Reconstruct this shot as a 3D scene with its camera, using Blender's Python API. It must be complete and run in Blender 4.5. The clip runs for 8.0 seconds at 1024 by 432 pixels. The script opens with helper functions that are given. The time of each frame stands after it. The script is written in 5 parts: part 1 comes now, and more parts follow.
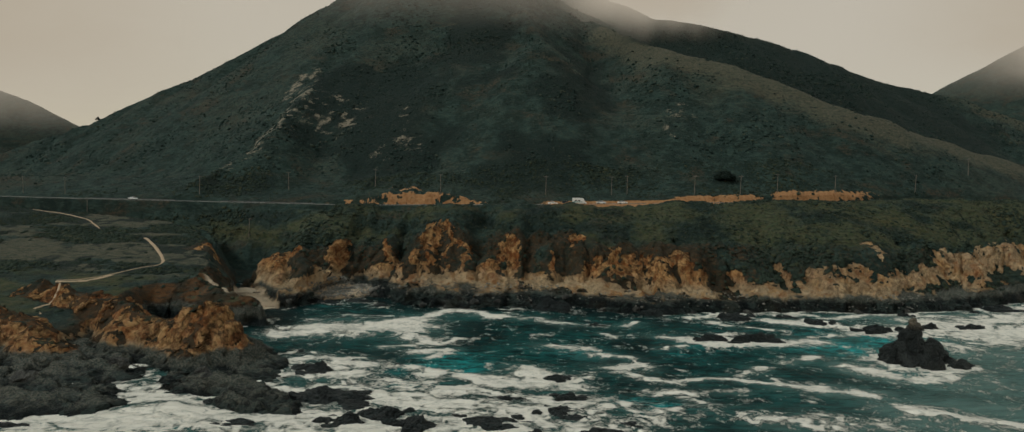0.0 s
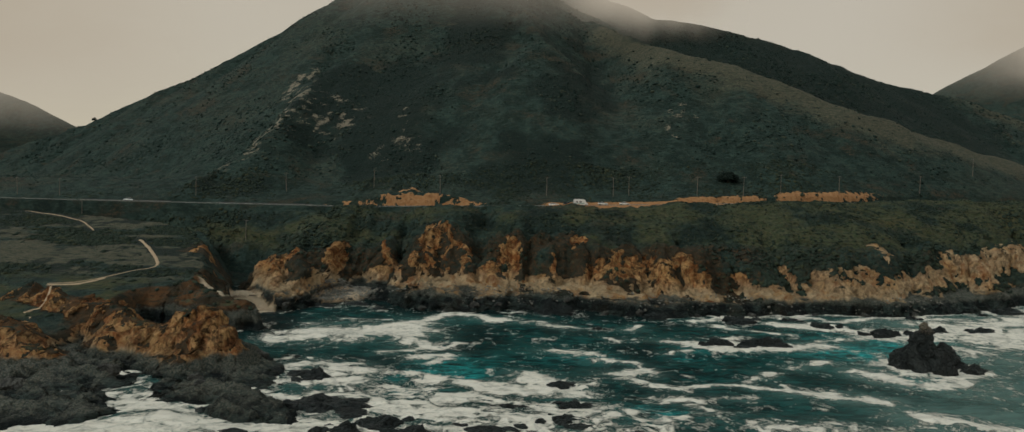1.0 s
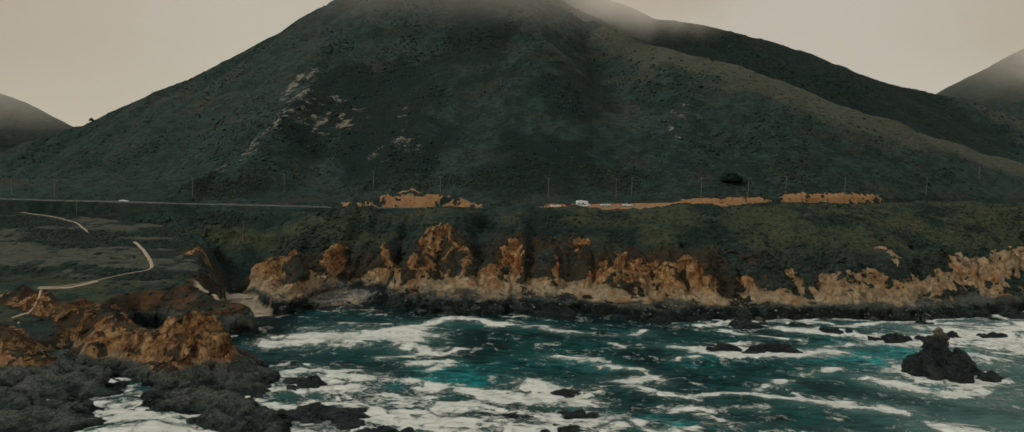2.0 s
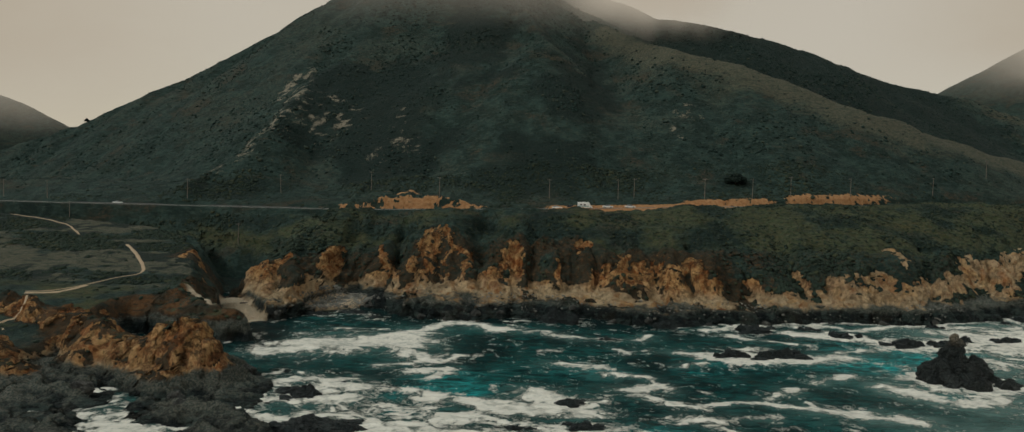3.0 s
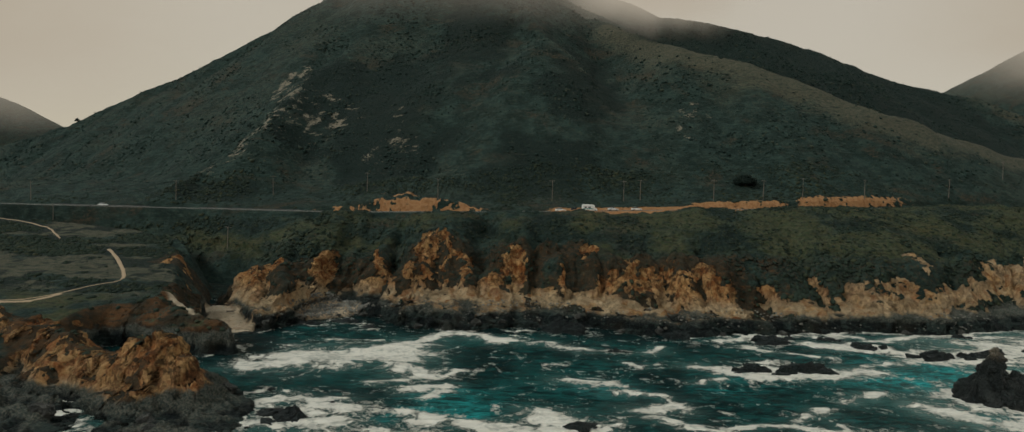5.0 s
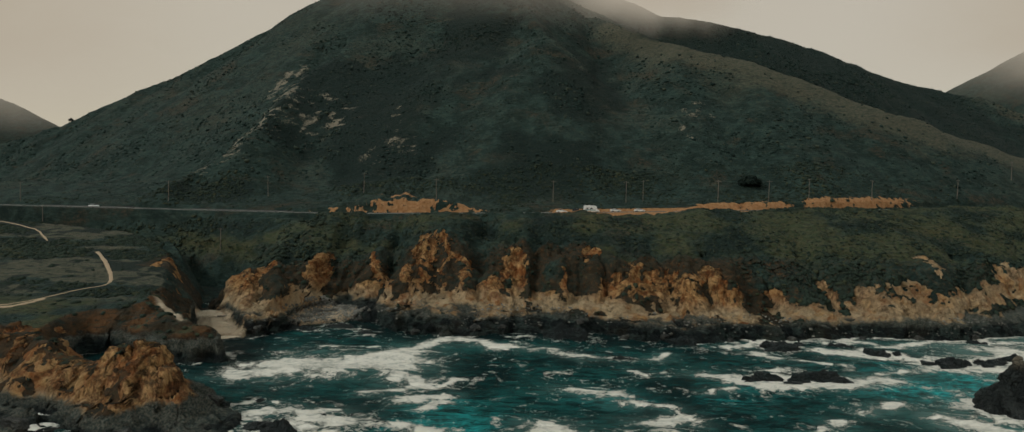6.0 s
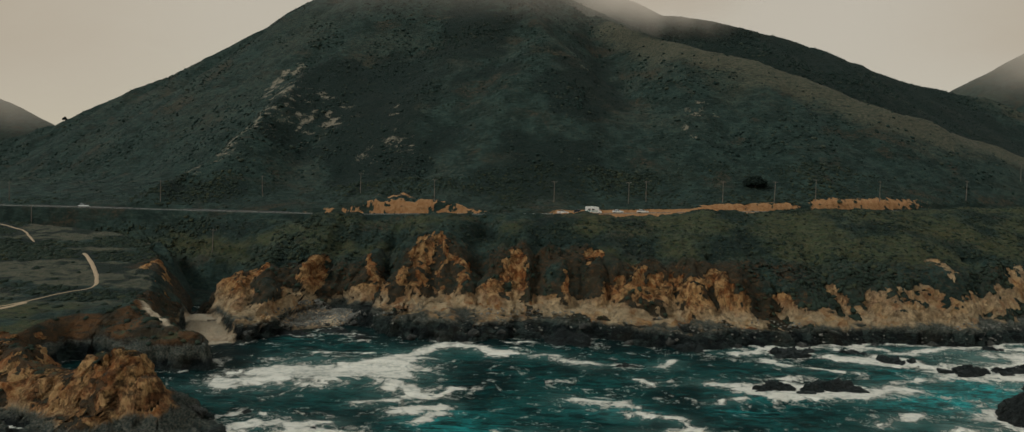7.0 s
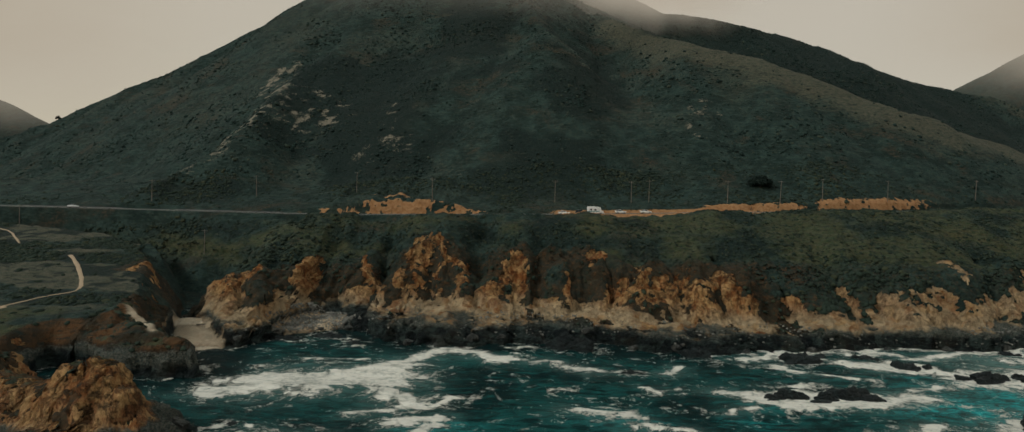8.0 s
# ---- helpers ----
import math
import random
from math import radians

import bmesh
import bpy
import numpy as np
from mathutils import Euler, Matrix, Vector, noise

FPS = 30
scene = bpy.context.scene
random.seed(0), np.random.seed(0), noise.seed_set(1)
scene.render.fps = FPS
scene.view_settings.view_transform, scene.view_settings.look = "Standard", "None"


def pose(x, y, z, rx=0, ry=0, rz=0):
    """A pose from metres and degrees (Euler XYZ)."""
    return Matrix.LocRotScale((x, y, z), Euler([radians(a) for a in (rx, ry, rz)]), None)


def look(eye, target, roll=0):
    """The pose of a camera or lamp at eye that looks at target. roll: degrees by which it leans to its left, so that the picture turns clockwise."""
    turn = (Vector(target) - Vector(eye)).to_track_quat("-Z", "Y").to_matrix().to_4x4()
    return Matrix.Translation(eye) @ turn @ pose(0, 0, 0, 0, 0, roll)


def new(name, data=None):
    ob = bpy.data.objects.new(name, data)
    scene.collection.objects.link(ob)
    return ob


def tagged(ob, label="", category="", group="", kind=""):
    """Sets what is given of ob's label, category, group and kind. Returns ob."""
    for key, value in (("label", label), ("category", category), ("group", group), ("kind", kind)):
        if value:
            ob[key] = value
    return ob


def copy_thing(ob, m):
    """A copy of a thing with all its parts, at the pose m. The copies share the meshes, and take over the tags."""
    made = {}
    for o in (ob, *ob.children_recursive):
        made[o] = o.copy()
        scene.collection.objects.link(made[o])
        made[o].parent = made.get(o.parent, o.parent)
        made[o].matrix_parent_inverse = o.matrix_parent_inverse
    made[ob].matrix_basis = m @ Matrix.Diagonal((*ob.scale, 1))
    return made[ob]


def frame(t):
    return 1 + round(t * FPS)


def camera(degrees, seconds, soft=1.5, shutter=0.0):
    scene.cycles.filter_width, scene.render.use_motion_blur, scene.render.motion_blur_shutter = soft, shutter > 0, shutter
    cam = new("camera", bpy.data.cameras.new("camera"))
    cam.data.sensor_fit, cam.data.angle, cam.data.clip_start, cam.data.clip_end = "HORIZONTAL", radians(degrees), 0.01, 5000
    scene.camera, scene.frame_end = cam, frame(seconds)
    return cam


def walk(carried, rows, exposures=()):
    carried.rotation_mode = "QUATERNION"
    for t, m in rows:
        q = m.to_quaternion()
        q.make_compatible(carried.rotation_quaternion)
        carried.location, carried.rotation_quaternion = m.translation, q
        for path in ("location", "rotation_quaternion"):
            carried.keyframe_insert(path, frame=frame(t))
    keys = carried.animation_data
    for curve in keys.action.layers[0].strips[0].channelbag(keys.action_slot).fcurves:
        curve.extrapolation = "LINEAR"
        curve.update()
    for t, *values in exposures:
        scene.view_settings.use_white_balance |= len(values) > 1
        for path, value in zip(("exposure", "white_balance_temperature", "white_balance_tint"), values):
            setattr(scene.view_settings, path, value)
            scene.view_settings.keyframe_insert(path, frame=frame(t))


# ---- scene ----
cam = camera(77.2, 8.0, soft=1.3)
PATH = [
    (0, (1.659, 2.146, 43.728), (1.646, 4.143, 43.626), 1.5),
    (0.5, (1.314, 4.03, 43.72), (1.302, 6.028, 43.619), 1.5),
    (1, (0.948, 6.073, 43.745), (0.938, 8.07, 43.646), 1.5),
    (1.5, (0.576, 8.265, 43.779), (0.566, 10.262, 43.681), 1.5),
    (3, (-0.412, 15.914, 43.895), (-0.419, 17.912, 43.802), 1.5),
    (3.5, (-0.733, 18.672, 43.941), (-0.74, 20.67, 43.848), 1.4),
    (4, (-1.008, 21.603, 43.965), (-1.013, 23.601, 43.874), 1.5),
    (4.5, (-1.26, 24.553, 43.981), (-1.265, 26.551, 43.891), 1.5),
    (6, (-1.852, 34.105, 44.064), (-1.854, 36.103, 43.977), 1.5),
    (6.5, (-2.036, 37.325, 44.037), (-2.037, 39.324, 43.95), 1.5),
    (7, (-2.12, 40.69, 43.964), (-2.12, 42.688, 43.879), 1.6),
    (7.5, (-2.135, 43.959, 43.822), (-2.135, 45.957, 43.738), 1.6),
    (8, (-2.316, 47.288, 43.709), (-2.314, 49.287, 43.625), 1.6),
]
walk(cam, [(t, look(eye, target, roll)) for t, eye, target, roll in PATH])

# ---- world and light ----
world = bpy.data.worlds.new("overcast_sky")
scene.world = world
world.use_nodes = True
wn, wl = world.node_tree.nodes, world.node_tree.links
wn.clear()
w_out = wn.new("ShaderNodeOutputWorld")
w_add = wn.new("ShaderNodeAddShader")
w_sky = wn.new("ShaderNodeTexSky")
w_sky.sky_type = "NISHITA"
w_sky.sun_disc = False
w_sky.sun_elevation = radians(37)
w_sky.sun_rotation = radians(244)
w_bg1 = wn.new("ShaderNodeBackground")
w_bg1.inputs["Strength"].default_value = 0.012
w_bg2 = wn.new("ShaderNodeBackground")
w_bg2.inputs["Strength"].default_value = 1.04
w_tc = wn.new("ShaderNodeTexCoord")
w_sep = wn.new("ShaderNodeSeparateXYZ")
w_noise = wn.new("ShaderNodeTexNoise")
w_noise.inputs["Scale"].default_value = 2.2
w_noise.inputs["Detail"].default_value = 3.0
w_math = wn.new("ShaderNodeMath")
w_math.operation = "MULTIPLY_ADD"
w_math.inputs[1].default_value = 0.09
w_ramp = wn.new("ShaderNodeValToRGB")
w_ramp.color_ramp.elements[0].position = 0.05
w_ramp.color_ramp.elements[0].color = (0.445, 0.388, 0.292, 1)
w_ramp.color_ramp.elements[1].position = 0.95
w_ramp.color_ramp.elements[1].color = (0.35, 0.41, 0.40, 1)
mid = w_ramp.color_ramp.elements.new(0.36)
mid.color = (0.460, 0.408, 0.318, 1)
wl.new(w_tc.outputs["Generated"], w_sep.inputs[0])
wl.new(w_tc.outputs["Generated"], w_noise.inputs["Vector"])
wl.new(w_noise.outputs[0], w_math.inputs[0])
wl.new(w_sep.outputs["Z"], w_math.inputs[2])
wl.new(w_math.outputs[0], w_ramp.inputs[0])
wl.new(w_ramp.outputs[0], w_bg2.inputs["Color"])
wl.new(w_sky.outputs[0], w_bg1.inputs["Color"])
wl.new(w_bg1.outputs[0], w_add.inputs[0])
wl.new(w_bg2.outputs[0], w_add.inputs[1])
wl.new(w_add.outputs[0], w_out.inputs[0])

sun_data = bpy.data.lights.new("sun", "SUN")
sun_data.energy = 1.15
sun_data.angle = radians(14)
sun_data.color = (0.97, 1.0, 0.94)
sun = new("sun", sun_data)
sun.matrix_world = look((-330, -10, 280), (0, 150, 0))


# ---- noise on arrays ----
def hash01(ix, iy, iz, seed):
    def word(v):
        return v.astype(np.int64).astype(np.uint32)

    h = word(ix) * np.uint32(374761393) + word(iy) * np.uint32(668265263) + np.uint32((seed * 974634777) & 0xFFFFFFFF)
    if iz is not None:
        h = h + word(iz) * np.uint32(2147483647)
    h = (h ^ (h >> np.uint32(13))) * np.uint32(1274126177)
    h = (h ^ (h >> np.uint32(15))) * np.uint32(2246822519)
    return ((h ^ (h >> np.uint32(16))) & np.uint32(0xFFFFFF)) / 16777216.0


def value_noise(x, y, z=None, seed=0):
    """Smooth noise from -1 to 1 on arrays, in two or three dimensions."""
    fx, fy = np.floor(x), np.floor(y)
    tx, ty = x - fx, y - fy
    tx, ty = tx * tx * (3 - 2 * tx), ty * ty * (3 - 2 * ty)

    def layer(fz):
        a = hash01(fx, fy, fz, seed) * (1 - tx) + hash01(fx + 1, fy, fz, seed) * tx
        b = hash01(fx, fy + 1, fz, seed) * (1 - tx) + hash01(fx + 1, fy + 1, fz, seed) * tx
        return a * (1 - ty) + b * ty

    if z is None:
        return layer(None) * 2 - 1
    fz = np.floor(z)
    tz = z - fz
    tz = tz * tz * (3 - 2 * tz)
    return (layer(fz) * (1 - tz) + layer(fz + 1) * tz) * 2 - 1


def fbm(x, y, z=None, octaves=4, seed=0, ridged=False, gain=0.5):
    total, amp, norm = 0.0, 1.0, 0.0
    for k in range(octaves):
        f = 2.03 ** k
        n = value_noise(x * f + 17.3 * k, y * f - 9.1 * k, None if z is None else z * f + 5.7 * k, seed + k)
        total = total + amp * ((1 - 2 * np.abs(n)) if ridged else n)
        norm += amp
        amp *= gain
    return total / norm


def smooth(a, b, v):
    t = np.clip((v - a) / (b - a), 0, 1)
    return t * t * (3 - 2 * t)


def smax(a, b, k):
    h = np.clip(0.5 + 0.5 * (a - b) / k, 0, 1)
    return b * (1 - h) + a * h + k * h * (1 - h)


def smin(a, b, k):
    return -smax(-a, -b, k)


# ---- the lie of the land ----
def ridge(x, y, crest, slope, k=6.0):
    """Height under a crest line that falls off to both sides."""
    best = None
    for (x0, y0, z0), (x1, y1, z1) in zip(crest, crest[1:]):
        dx, dy = x1 - x0, y1 - y0
        t = np.clip(((x - x0) * dx + (y - y0) * dy) / (dx * dx + dy * dy), 0, 1)
        d = np.sqrt((x - x0 - t * dx) ** 2 + (y - y0 - t * dy) ** 2 + 9.0) - 3.0
        h = z0 + t * (z1 - z0) - slope * d
        best = h if best is None else np.maximum(best, h)
    return best


def polygon_distance(x, y, pts):
    """Distance to the outline of a polygon, positive inside."""
    best = np.full_like(x, 1e9)
    inside = np.zeros(x.shape, bool)
    for (x0, y0), (x1, y1) in zip(pts, pts[1:] + pts[:1]):
        dx, dy = x1 - x0, y1 - y0
        t = np.clip(((x - x0) * dx + (y - y0) * dy) / (dx * dx + dy * dy), 0, 1)
        best = np.minimum(best, (x - x0 - t * dx) ** 2 + (y - y0 - t * dy) ** 2)
        cross = ((y0 > y) != (y1 > y)) & (x < dx * (y - y0) / (dy if dy else 1e-9) + x0)
        inside ^= cross
    return np.where(inside, 1, -1) * np.sqrt(best)


CREST_LEFT = [(-20, 640, 268), (-90, 632, 256), (-160, 620, 222), (-256, 580, 151), (-304, 560, 119), (-353, 542, 88), (-430, 510, 50), (-560, 470, 18)]
CREST_FRONT_LEFT = [(-70, 600, 232), (-112, 510, 152), (-140, 455, 113), (-140, 385, 74), (-165, 345, 44)]
CREST_FRONT = [(-20, 640, 268), (-8, 560, 212), (17, 462, 146), (34, 400, 90), (52, 345, 52)]
CREST_RIGHT = [(-10, 640, 255), (58, 600, 200), (78, 540, 174), (106, 460, 144), (143, 436, 129), (211, 400, 97), (308, 418, 72), (448, 452, 48)]
CREST_BEHIND = [(-10, 660, 268), (130, 640, 212), (193, 610, 193), (254, 600, 176), (315, 595, 155), (387, 580, 131), (450, 560, 105), (620, 520, 62), (900, 500, 40)]
HEADLAND = [(-107, 252), (-102, 236), (-93, 216), (-83, 204), (-73, 195), (-70, 188), (-78, 186), (-92, 188), (-101, 193), (-107, 193),
            (-108, 183), (-111, 172), (-104, 162), (-108, 150), (-128, 146), (-160, 140), (-230, 128), (-420, 120), (-420, 330), (-250, 330), (-130, 300)]
PLATFORM = [(-120, 176), (-84, 166), (-64, 162), (-55, 157), (-50, 148), (-50, 136), (-39, 126), (-37, 119), (-44, 115), (-53, 119), (-57, 127),
            (-70, 130), (-76, 145), (-80, 146), (-80, 132), (-71, 123), (-73, 116), (-88, 113), (-130, 108), (-260, 100), (-260, 150)]
FIN = [(-138, 186, 11), (-120, 180, 10.5), (-106, 172, 9.5), (-92, 161, 8.6), (-82, 157, 6.6), (-76, 155, 10), (-70, 152, 12.2), (-64, 150, 8), (-60, 149, 3)]
FIN_FRONT = [(-150, 166, 9), (-128, 160, 8.5), (-112, 152, 7), (-101, 146, 4)]
BEACH = [(-105, 241), (-99, 232), (-91, 216), (-83, 209), (-76, 212), (-80, 219), (-88, 230), (-95, 240)]
SHINGLE = [(-73, 226), (-64, 230), (-52, 239), (-53, 248), (-66, 248)]
GULLY = [(-99, 238, 0.5), (-106, 252, 5), (-121, 270, 11), (-143, 288, 17), (-172, 303, 24)]


def road_y(x):
    return np.interp(x, [-1000, -400, -220, -160, -110, -75, 0, 30, 60, 110, 160, 190, 216, 300, 1100], [450, 372, 333, 322, 311, 305, 302, 304, 309, 314, 325, 334, 343, 366, 520])


def road_z(x):
    return np.interp(x, [-1000, -220, -75, 30, 100, 200, 300, 1100], [24, 30, 31.5, 34.6, 37, 39.5, 41, 50])


def coast_y(x):
    return np.interp(x, [-400, -150, -110, -100, -92, -84, -75, -70, -64, -55, -46, -39, -28, -18, 4, 25, 38, 56, 75, 97, 117, 135, 150, 183, 215, 300, 1100],
                     [380, 300, 264, 238, 219, 215, 215, 222, 231, 239, 237, 226, 222, 223, 229, 231, 222, 223, 226, 230, 234, 232, 237, 250, 269, 312, 560])


def cliff_foot(x):
    return np.interp(x, [-400, -110, -103, -95, -86, -81, -72, -62, -52, -37, 0, 25, 40, 91, 130, 150, 183, 215, 300, 1100],
                     [390, 276, 264, 254, 242, 230, 238, 252, 258, 249, 245, 243, 238, 235, 237, 243, 257, 276, 320, 570])


def cliff_top(x):
    return np.interp(x, [-400, -110, -95, -88, -77, -53, -40, -27, -12, 0, 22, 40, 75, 100, 142, 183, 215, 300, 1100],
                     [395, 284, 272, 254, 268, 274, 274, 273, 276, 266, 264, 252, 256, 258, 258, 272, 290, 333, 580])


def cliff_top_z(x):
    return np.interp(x, [-400, -110, -95, -88, -77, -53, -40, -27, -12, 0, 22, 40, 75, 100, 142, 183, 215, 300, 1100],
                     [20, 19, 16, 14.5, 16.5, 19.5, 24, 28, 24, 23, 24, 20, 21, 22.5, 21.5, 22, 23, 24, 24])


# clefts between the buttresses of the sea cliff: x, half width, how far they bite inland
CLEFTS = [(-83, 2.5, 3), (-67, 4.5, 9), (-46, 3.5, 8), (-13, 4.5, 9), (9, 3, 6), (27, 4, 6), (50, 3, 4), (86, 4, 5), (105, 5, 7), (118, 2.5, 3), (166, 5, 6), (205, 5, 6), (240, 6, 7)]


# buttresses of the sea cliff: crest lines from the edge of the terrace down to the foot
BUTTRESSES = [[(-84, 258, 15.5), (-77, 238, 12.5), (-73, 221, 4)], [(-93, 256, 14), (-88, 240, 11), (-82, 226, 5)], [(-76, 272, 16.5), (-73, 256, 13), (-70, 246, 5)], [(-53, 276, 20), (-51, 264, 14), (-55, 255, 5)],
              [(-29, 276, 29), (-36, 263, 20), (-42, 248, 6)], [(-27, 276, 28), (-19, 262, 18), (-16, 247, 6)], [(3, 270, 25), (-5, 259, 18), (-9, 246, 6)], [(12, 268, 25), (15, 256, 16), (14, 245, 6)]]
BUTTRESSES += [[(25, 266, 25), (26, 258, 19), (26, 244, 7)], [(45, 257, 22.5), (40, 248, 18), (33, 239, 6)], [(59, 256, 22), (57, 246, 14), (55, 237, 6)], [(75, 258, 22), (73, 247, 14), (72, 237, 6)],
               [(84, 259, 22.5), (94, 247, 13), (98, 236, 6)], [(112, 264, 23.5), (122, 249, 14), (121, 238, 6)], [(146, 264, 24.5), (141, 251, 15), (138, 238, 6)], [(170, 271, 24), (161, 256, 15), (157, 246, 6)]]
BUTTRESSES += [[(196, 282, 24), (191, 267, 16), (187, 258, 6)], [(226, 298, 24), (219, 283, 15), (214, 274, 6)], [(258, 312, 24), (250, 300, 15), (247, 293, 6)]]


def cleft(x):
    bite = np.zeros_like(x)
    for cx, w, d in CLEFTS:
        bite = bite + d * np.exp(-((x - cx) / w) ** 2)
    return bite


def headland_top(x, y):
    return 13.0 + 0.128 * (y - 221) + 0.012 * (-119 - x)


def land(x, y):
    """Height of the ground above the sea at x, y (arrays)."""
    wx = x + 2.2 * fbm(x * 0.09, y * 0.09, octaves=3, seed=11)
    wy = y + 2.2 * fbm(x * 0.09, y * 0.09, octaves=3, seed=31)
    # sea cliff, terrace and road bench
    bite = cleft(wx)
    yw, yf, yt, zt = coast_y(wx), cliff_foot(wx) + 0.6 * bite + 4.0, cliff_top(x) + 0.9 * bite + 6.0, cliff_top_z(x)
    yr, zr = road_y(x), road_z(x)
    below = -0.35 * np.clip(yw - wy, 0, 14)
    u = (wy - yw) / (yf - yw)
    u = u + 0.16 * fbm(x * 0.10, y * 0.10, octaves=2, seed=15) + 0.16 * fbm(x * 0.33, y * 0.33, octaves=3, seed=17)
    shelf = (4.1 + 1.6 * fbm(x * 0.07, y * 0 + 2.0, octaves=3, seed=19)) * (0.45 * smooth(-0.02, 0.05, u) + 0.55 * smooth(0.08, 0.20, u)) + 1.6 * np.clip(u, 0, 1) + 0.9 * fbm(x * 0.3, y * 0.3, octaves=3, seed=5, ridged=True) * smooth(0, 0.3, u)
    shelf = shelf * (1 - 0.55 * smooth(-81, -85, x)) * (1 - 0.5 * smooth(-64, -60, x) * smooth(-44, -49, x))
    rib = 3.6 * fbm(wx * 0.13, wy * 0.030, octaves=3, seed=91, ridged=True) + 1.5 * fbm(wx * 0.42, wy * 0.11, octaves=2, seed=95, ridged=True)
    rib = rib * smooth(-3, 4, wy - yf) * smooth(-96, -84, x)
    v = np.clip((wy + rib - 1.0 - yf) / np.maximum(yt - yf, 2.0), 0, 1)
    face = (zt - 5.2) * (0.55 * smooth(0, 0.62, v) + 0.45 * v)
    w = np.clip((y - yt) / np.maximum(yr - 5.5 - yt, 4.0), 0, 1)
    terrace = (zr - zt) * (1 - (1 - w) ** 1.55)
    swell = 1.6 * smooth(60, 120, x) * np.sin(np.pi * w) + 1.0 * fbm(x * 0.03, y * 0.03, octaves=3, seed=8) * np.sin(np.pi * w)
    main = below + np.where(u > 0, shelf, 0) + face + np.where(v >= 1, terrace + swell, 0)
    ribs = np.full_like(x, -50.0)
    near = (wy > 205) & (wy < 320) & (x > -110) & (x < 285)
    rx, ry = wx[near] + 1.5 * fbm(x[near] * 0.25, y[near] * 0.25, octaves=2, seed=97), wy[near]
    rough = 1.2 * fbm(x[near] * 0.22, y[near] * 0.22, octaves=3, seed=99, ridged=True)
    best = None
    for crest in BUTTRESSES:
        h = ridge(rx, ry, crest, 1.5)
        best = h if best is None else np.maximum(best, h)
    ribs[near] = np.minimum(best + rough, 30.0)
    main = np.where((ribs > main) & (ribs > 3.5), ribs, main)
    # low headland with its grassy top, the orange fins before it, and the dark platform
    hd = polygon_distance(wx, wy, HEADLAND)
    top = headland_top(x, y) + 0.8 * fbm(x * 0.05, y * 0.05, octaves=3, seed=21)
    east = smooth(-106, -98, x) * smooth(178, 184, y)
    scarp = 1.9 * np.abs(hd) ** 0.92 + 1.0 * np.minimum(hd, 1.0)
    bluff = 4.9 * smooth(0, 1.6, hd) + 0.26 * hd + 0.018 * hd * np.abs(hd) + 1.2 * fbm(x * 0.16, y * 0.16, octaves=3, seed=23, ridged=True) * smooth(0.5, 3, hd)
    wall = np.where(hd > 0, scarp * (1 - east) + bluff * east, 0.35 * np.maximum(hd, -14))
    head = smin(top, wall, 2.5)
    pd = polygon_distance(wx, wy, PLATFORM)
    lumps = 0.55 * fbm(x * 0.11 + 0.05 * y, y * 0.17 - 0.03 * x, octaves=4, seed=41, ridged=True) + 0.5 * np.abs(np.mod((0.5 * x + 1.0 * y + 5 * fbm(x * 0.05, y * 0.05, octaves=3, seed=43)) / 7.0, 1.0)) - 0.15
    plat = np.where(pd > 0, np.minimum(1.1 * pd, 0.7 + 0.05 * np.minimum(pd, 14)) + (2.3 * lumps - 0.4) * smooth(0, 3, pd), 0.35 * np.maximum(pd, -14))
    jag = 1.9 * fbm(x * 0.19, y * 0.19, octaves=4, seed=51, ridged=True)
    fins = np.maximum(ridge(wx, wy, FIN, 1.25), ridge(wx, wy, FIN_FRONT, 1.0)) + jag * 1.2
    low = np.maximum(np.maximum(head, plat), np.where(fins > 1.0, fins, -20))
    z = np.where(x < 0, smax(main, low, 1.2), main)
    # gully that runs down to the beach
    g = -ridge(wx, wy, [(a, b, -c) for a, b, c in GULLY], 1.45)
    z = np.where((x < -60) & (g < z) & (z > 0), smin(z, g, 2.0), z)
    # sand and shingle between the crags
    sandy = smooth(-1.6, 1.2, polygon_distance(wx, wy, BEACH)) * (x < -70) * (x > -115)
    z = z * (1 - sandy) + (0.45 + 0.055 * (y - 214)) * sandy
    stony = smooth(-1.6, 1.2, polygon_distance(wx, wy, SHINGLE)) * (x < -46) * (x > -76)
    z = z * (1 - stony) + (0.5 + 0.10 * (y - 229)) * stony
    # road bench: flat for the carriageway, a bank cut into the slope behind it
    back = y - yr
    z = z - 0.9 * np.exp(-((back + 10) / 5.0) ** 2) * smooth(-10, 5, x) * smooth(80, 62, x)
    z = z + 0.35 * np.exp(-((back + 7.2) / 1.4) ** 2) * smooth(-70, -95, x) * (back < 0)
    bench = smooth(6.6, 4.5, np.abs(back))
    z = z * (1 - bench) + zr * bench
    bank_h = 2.2 * (1 + 0.9 * fbm(x * 0.16, x * 0 + 3.0, octaves=4, seed=81)) * smooth(-72, -62, x) * smooth(-22, -40, x) + (1.9 + 1.1 * fbm(x * 0.3, x * 0 + 9.0, octaves=3, seed=83)) * smooth(-92, -78, x) * smooth(-14, -26, x) + 1.6 * smooth(72, 86, x) * smooth(200, 130, x) + 0.8
    rise = np.clip(back - 5.0, 0, None)
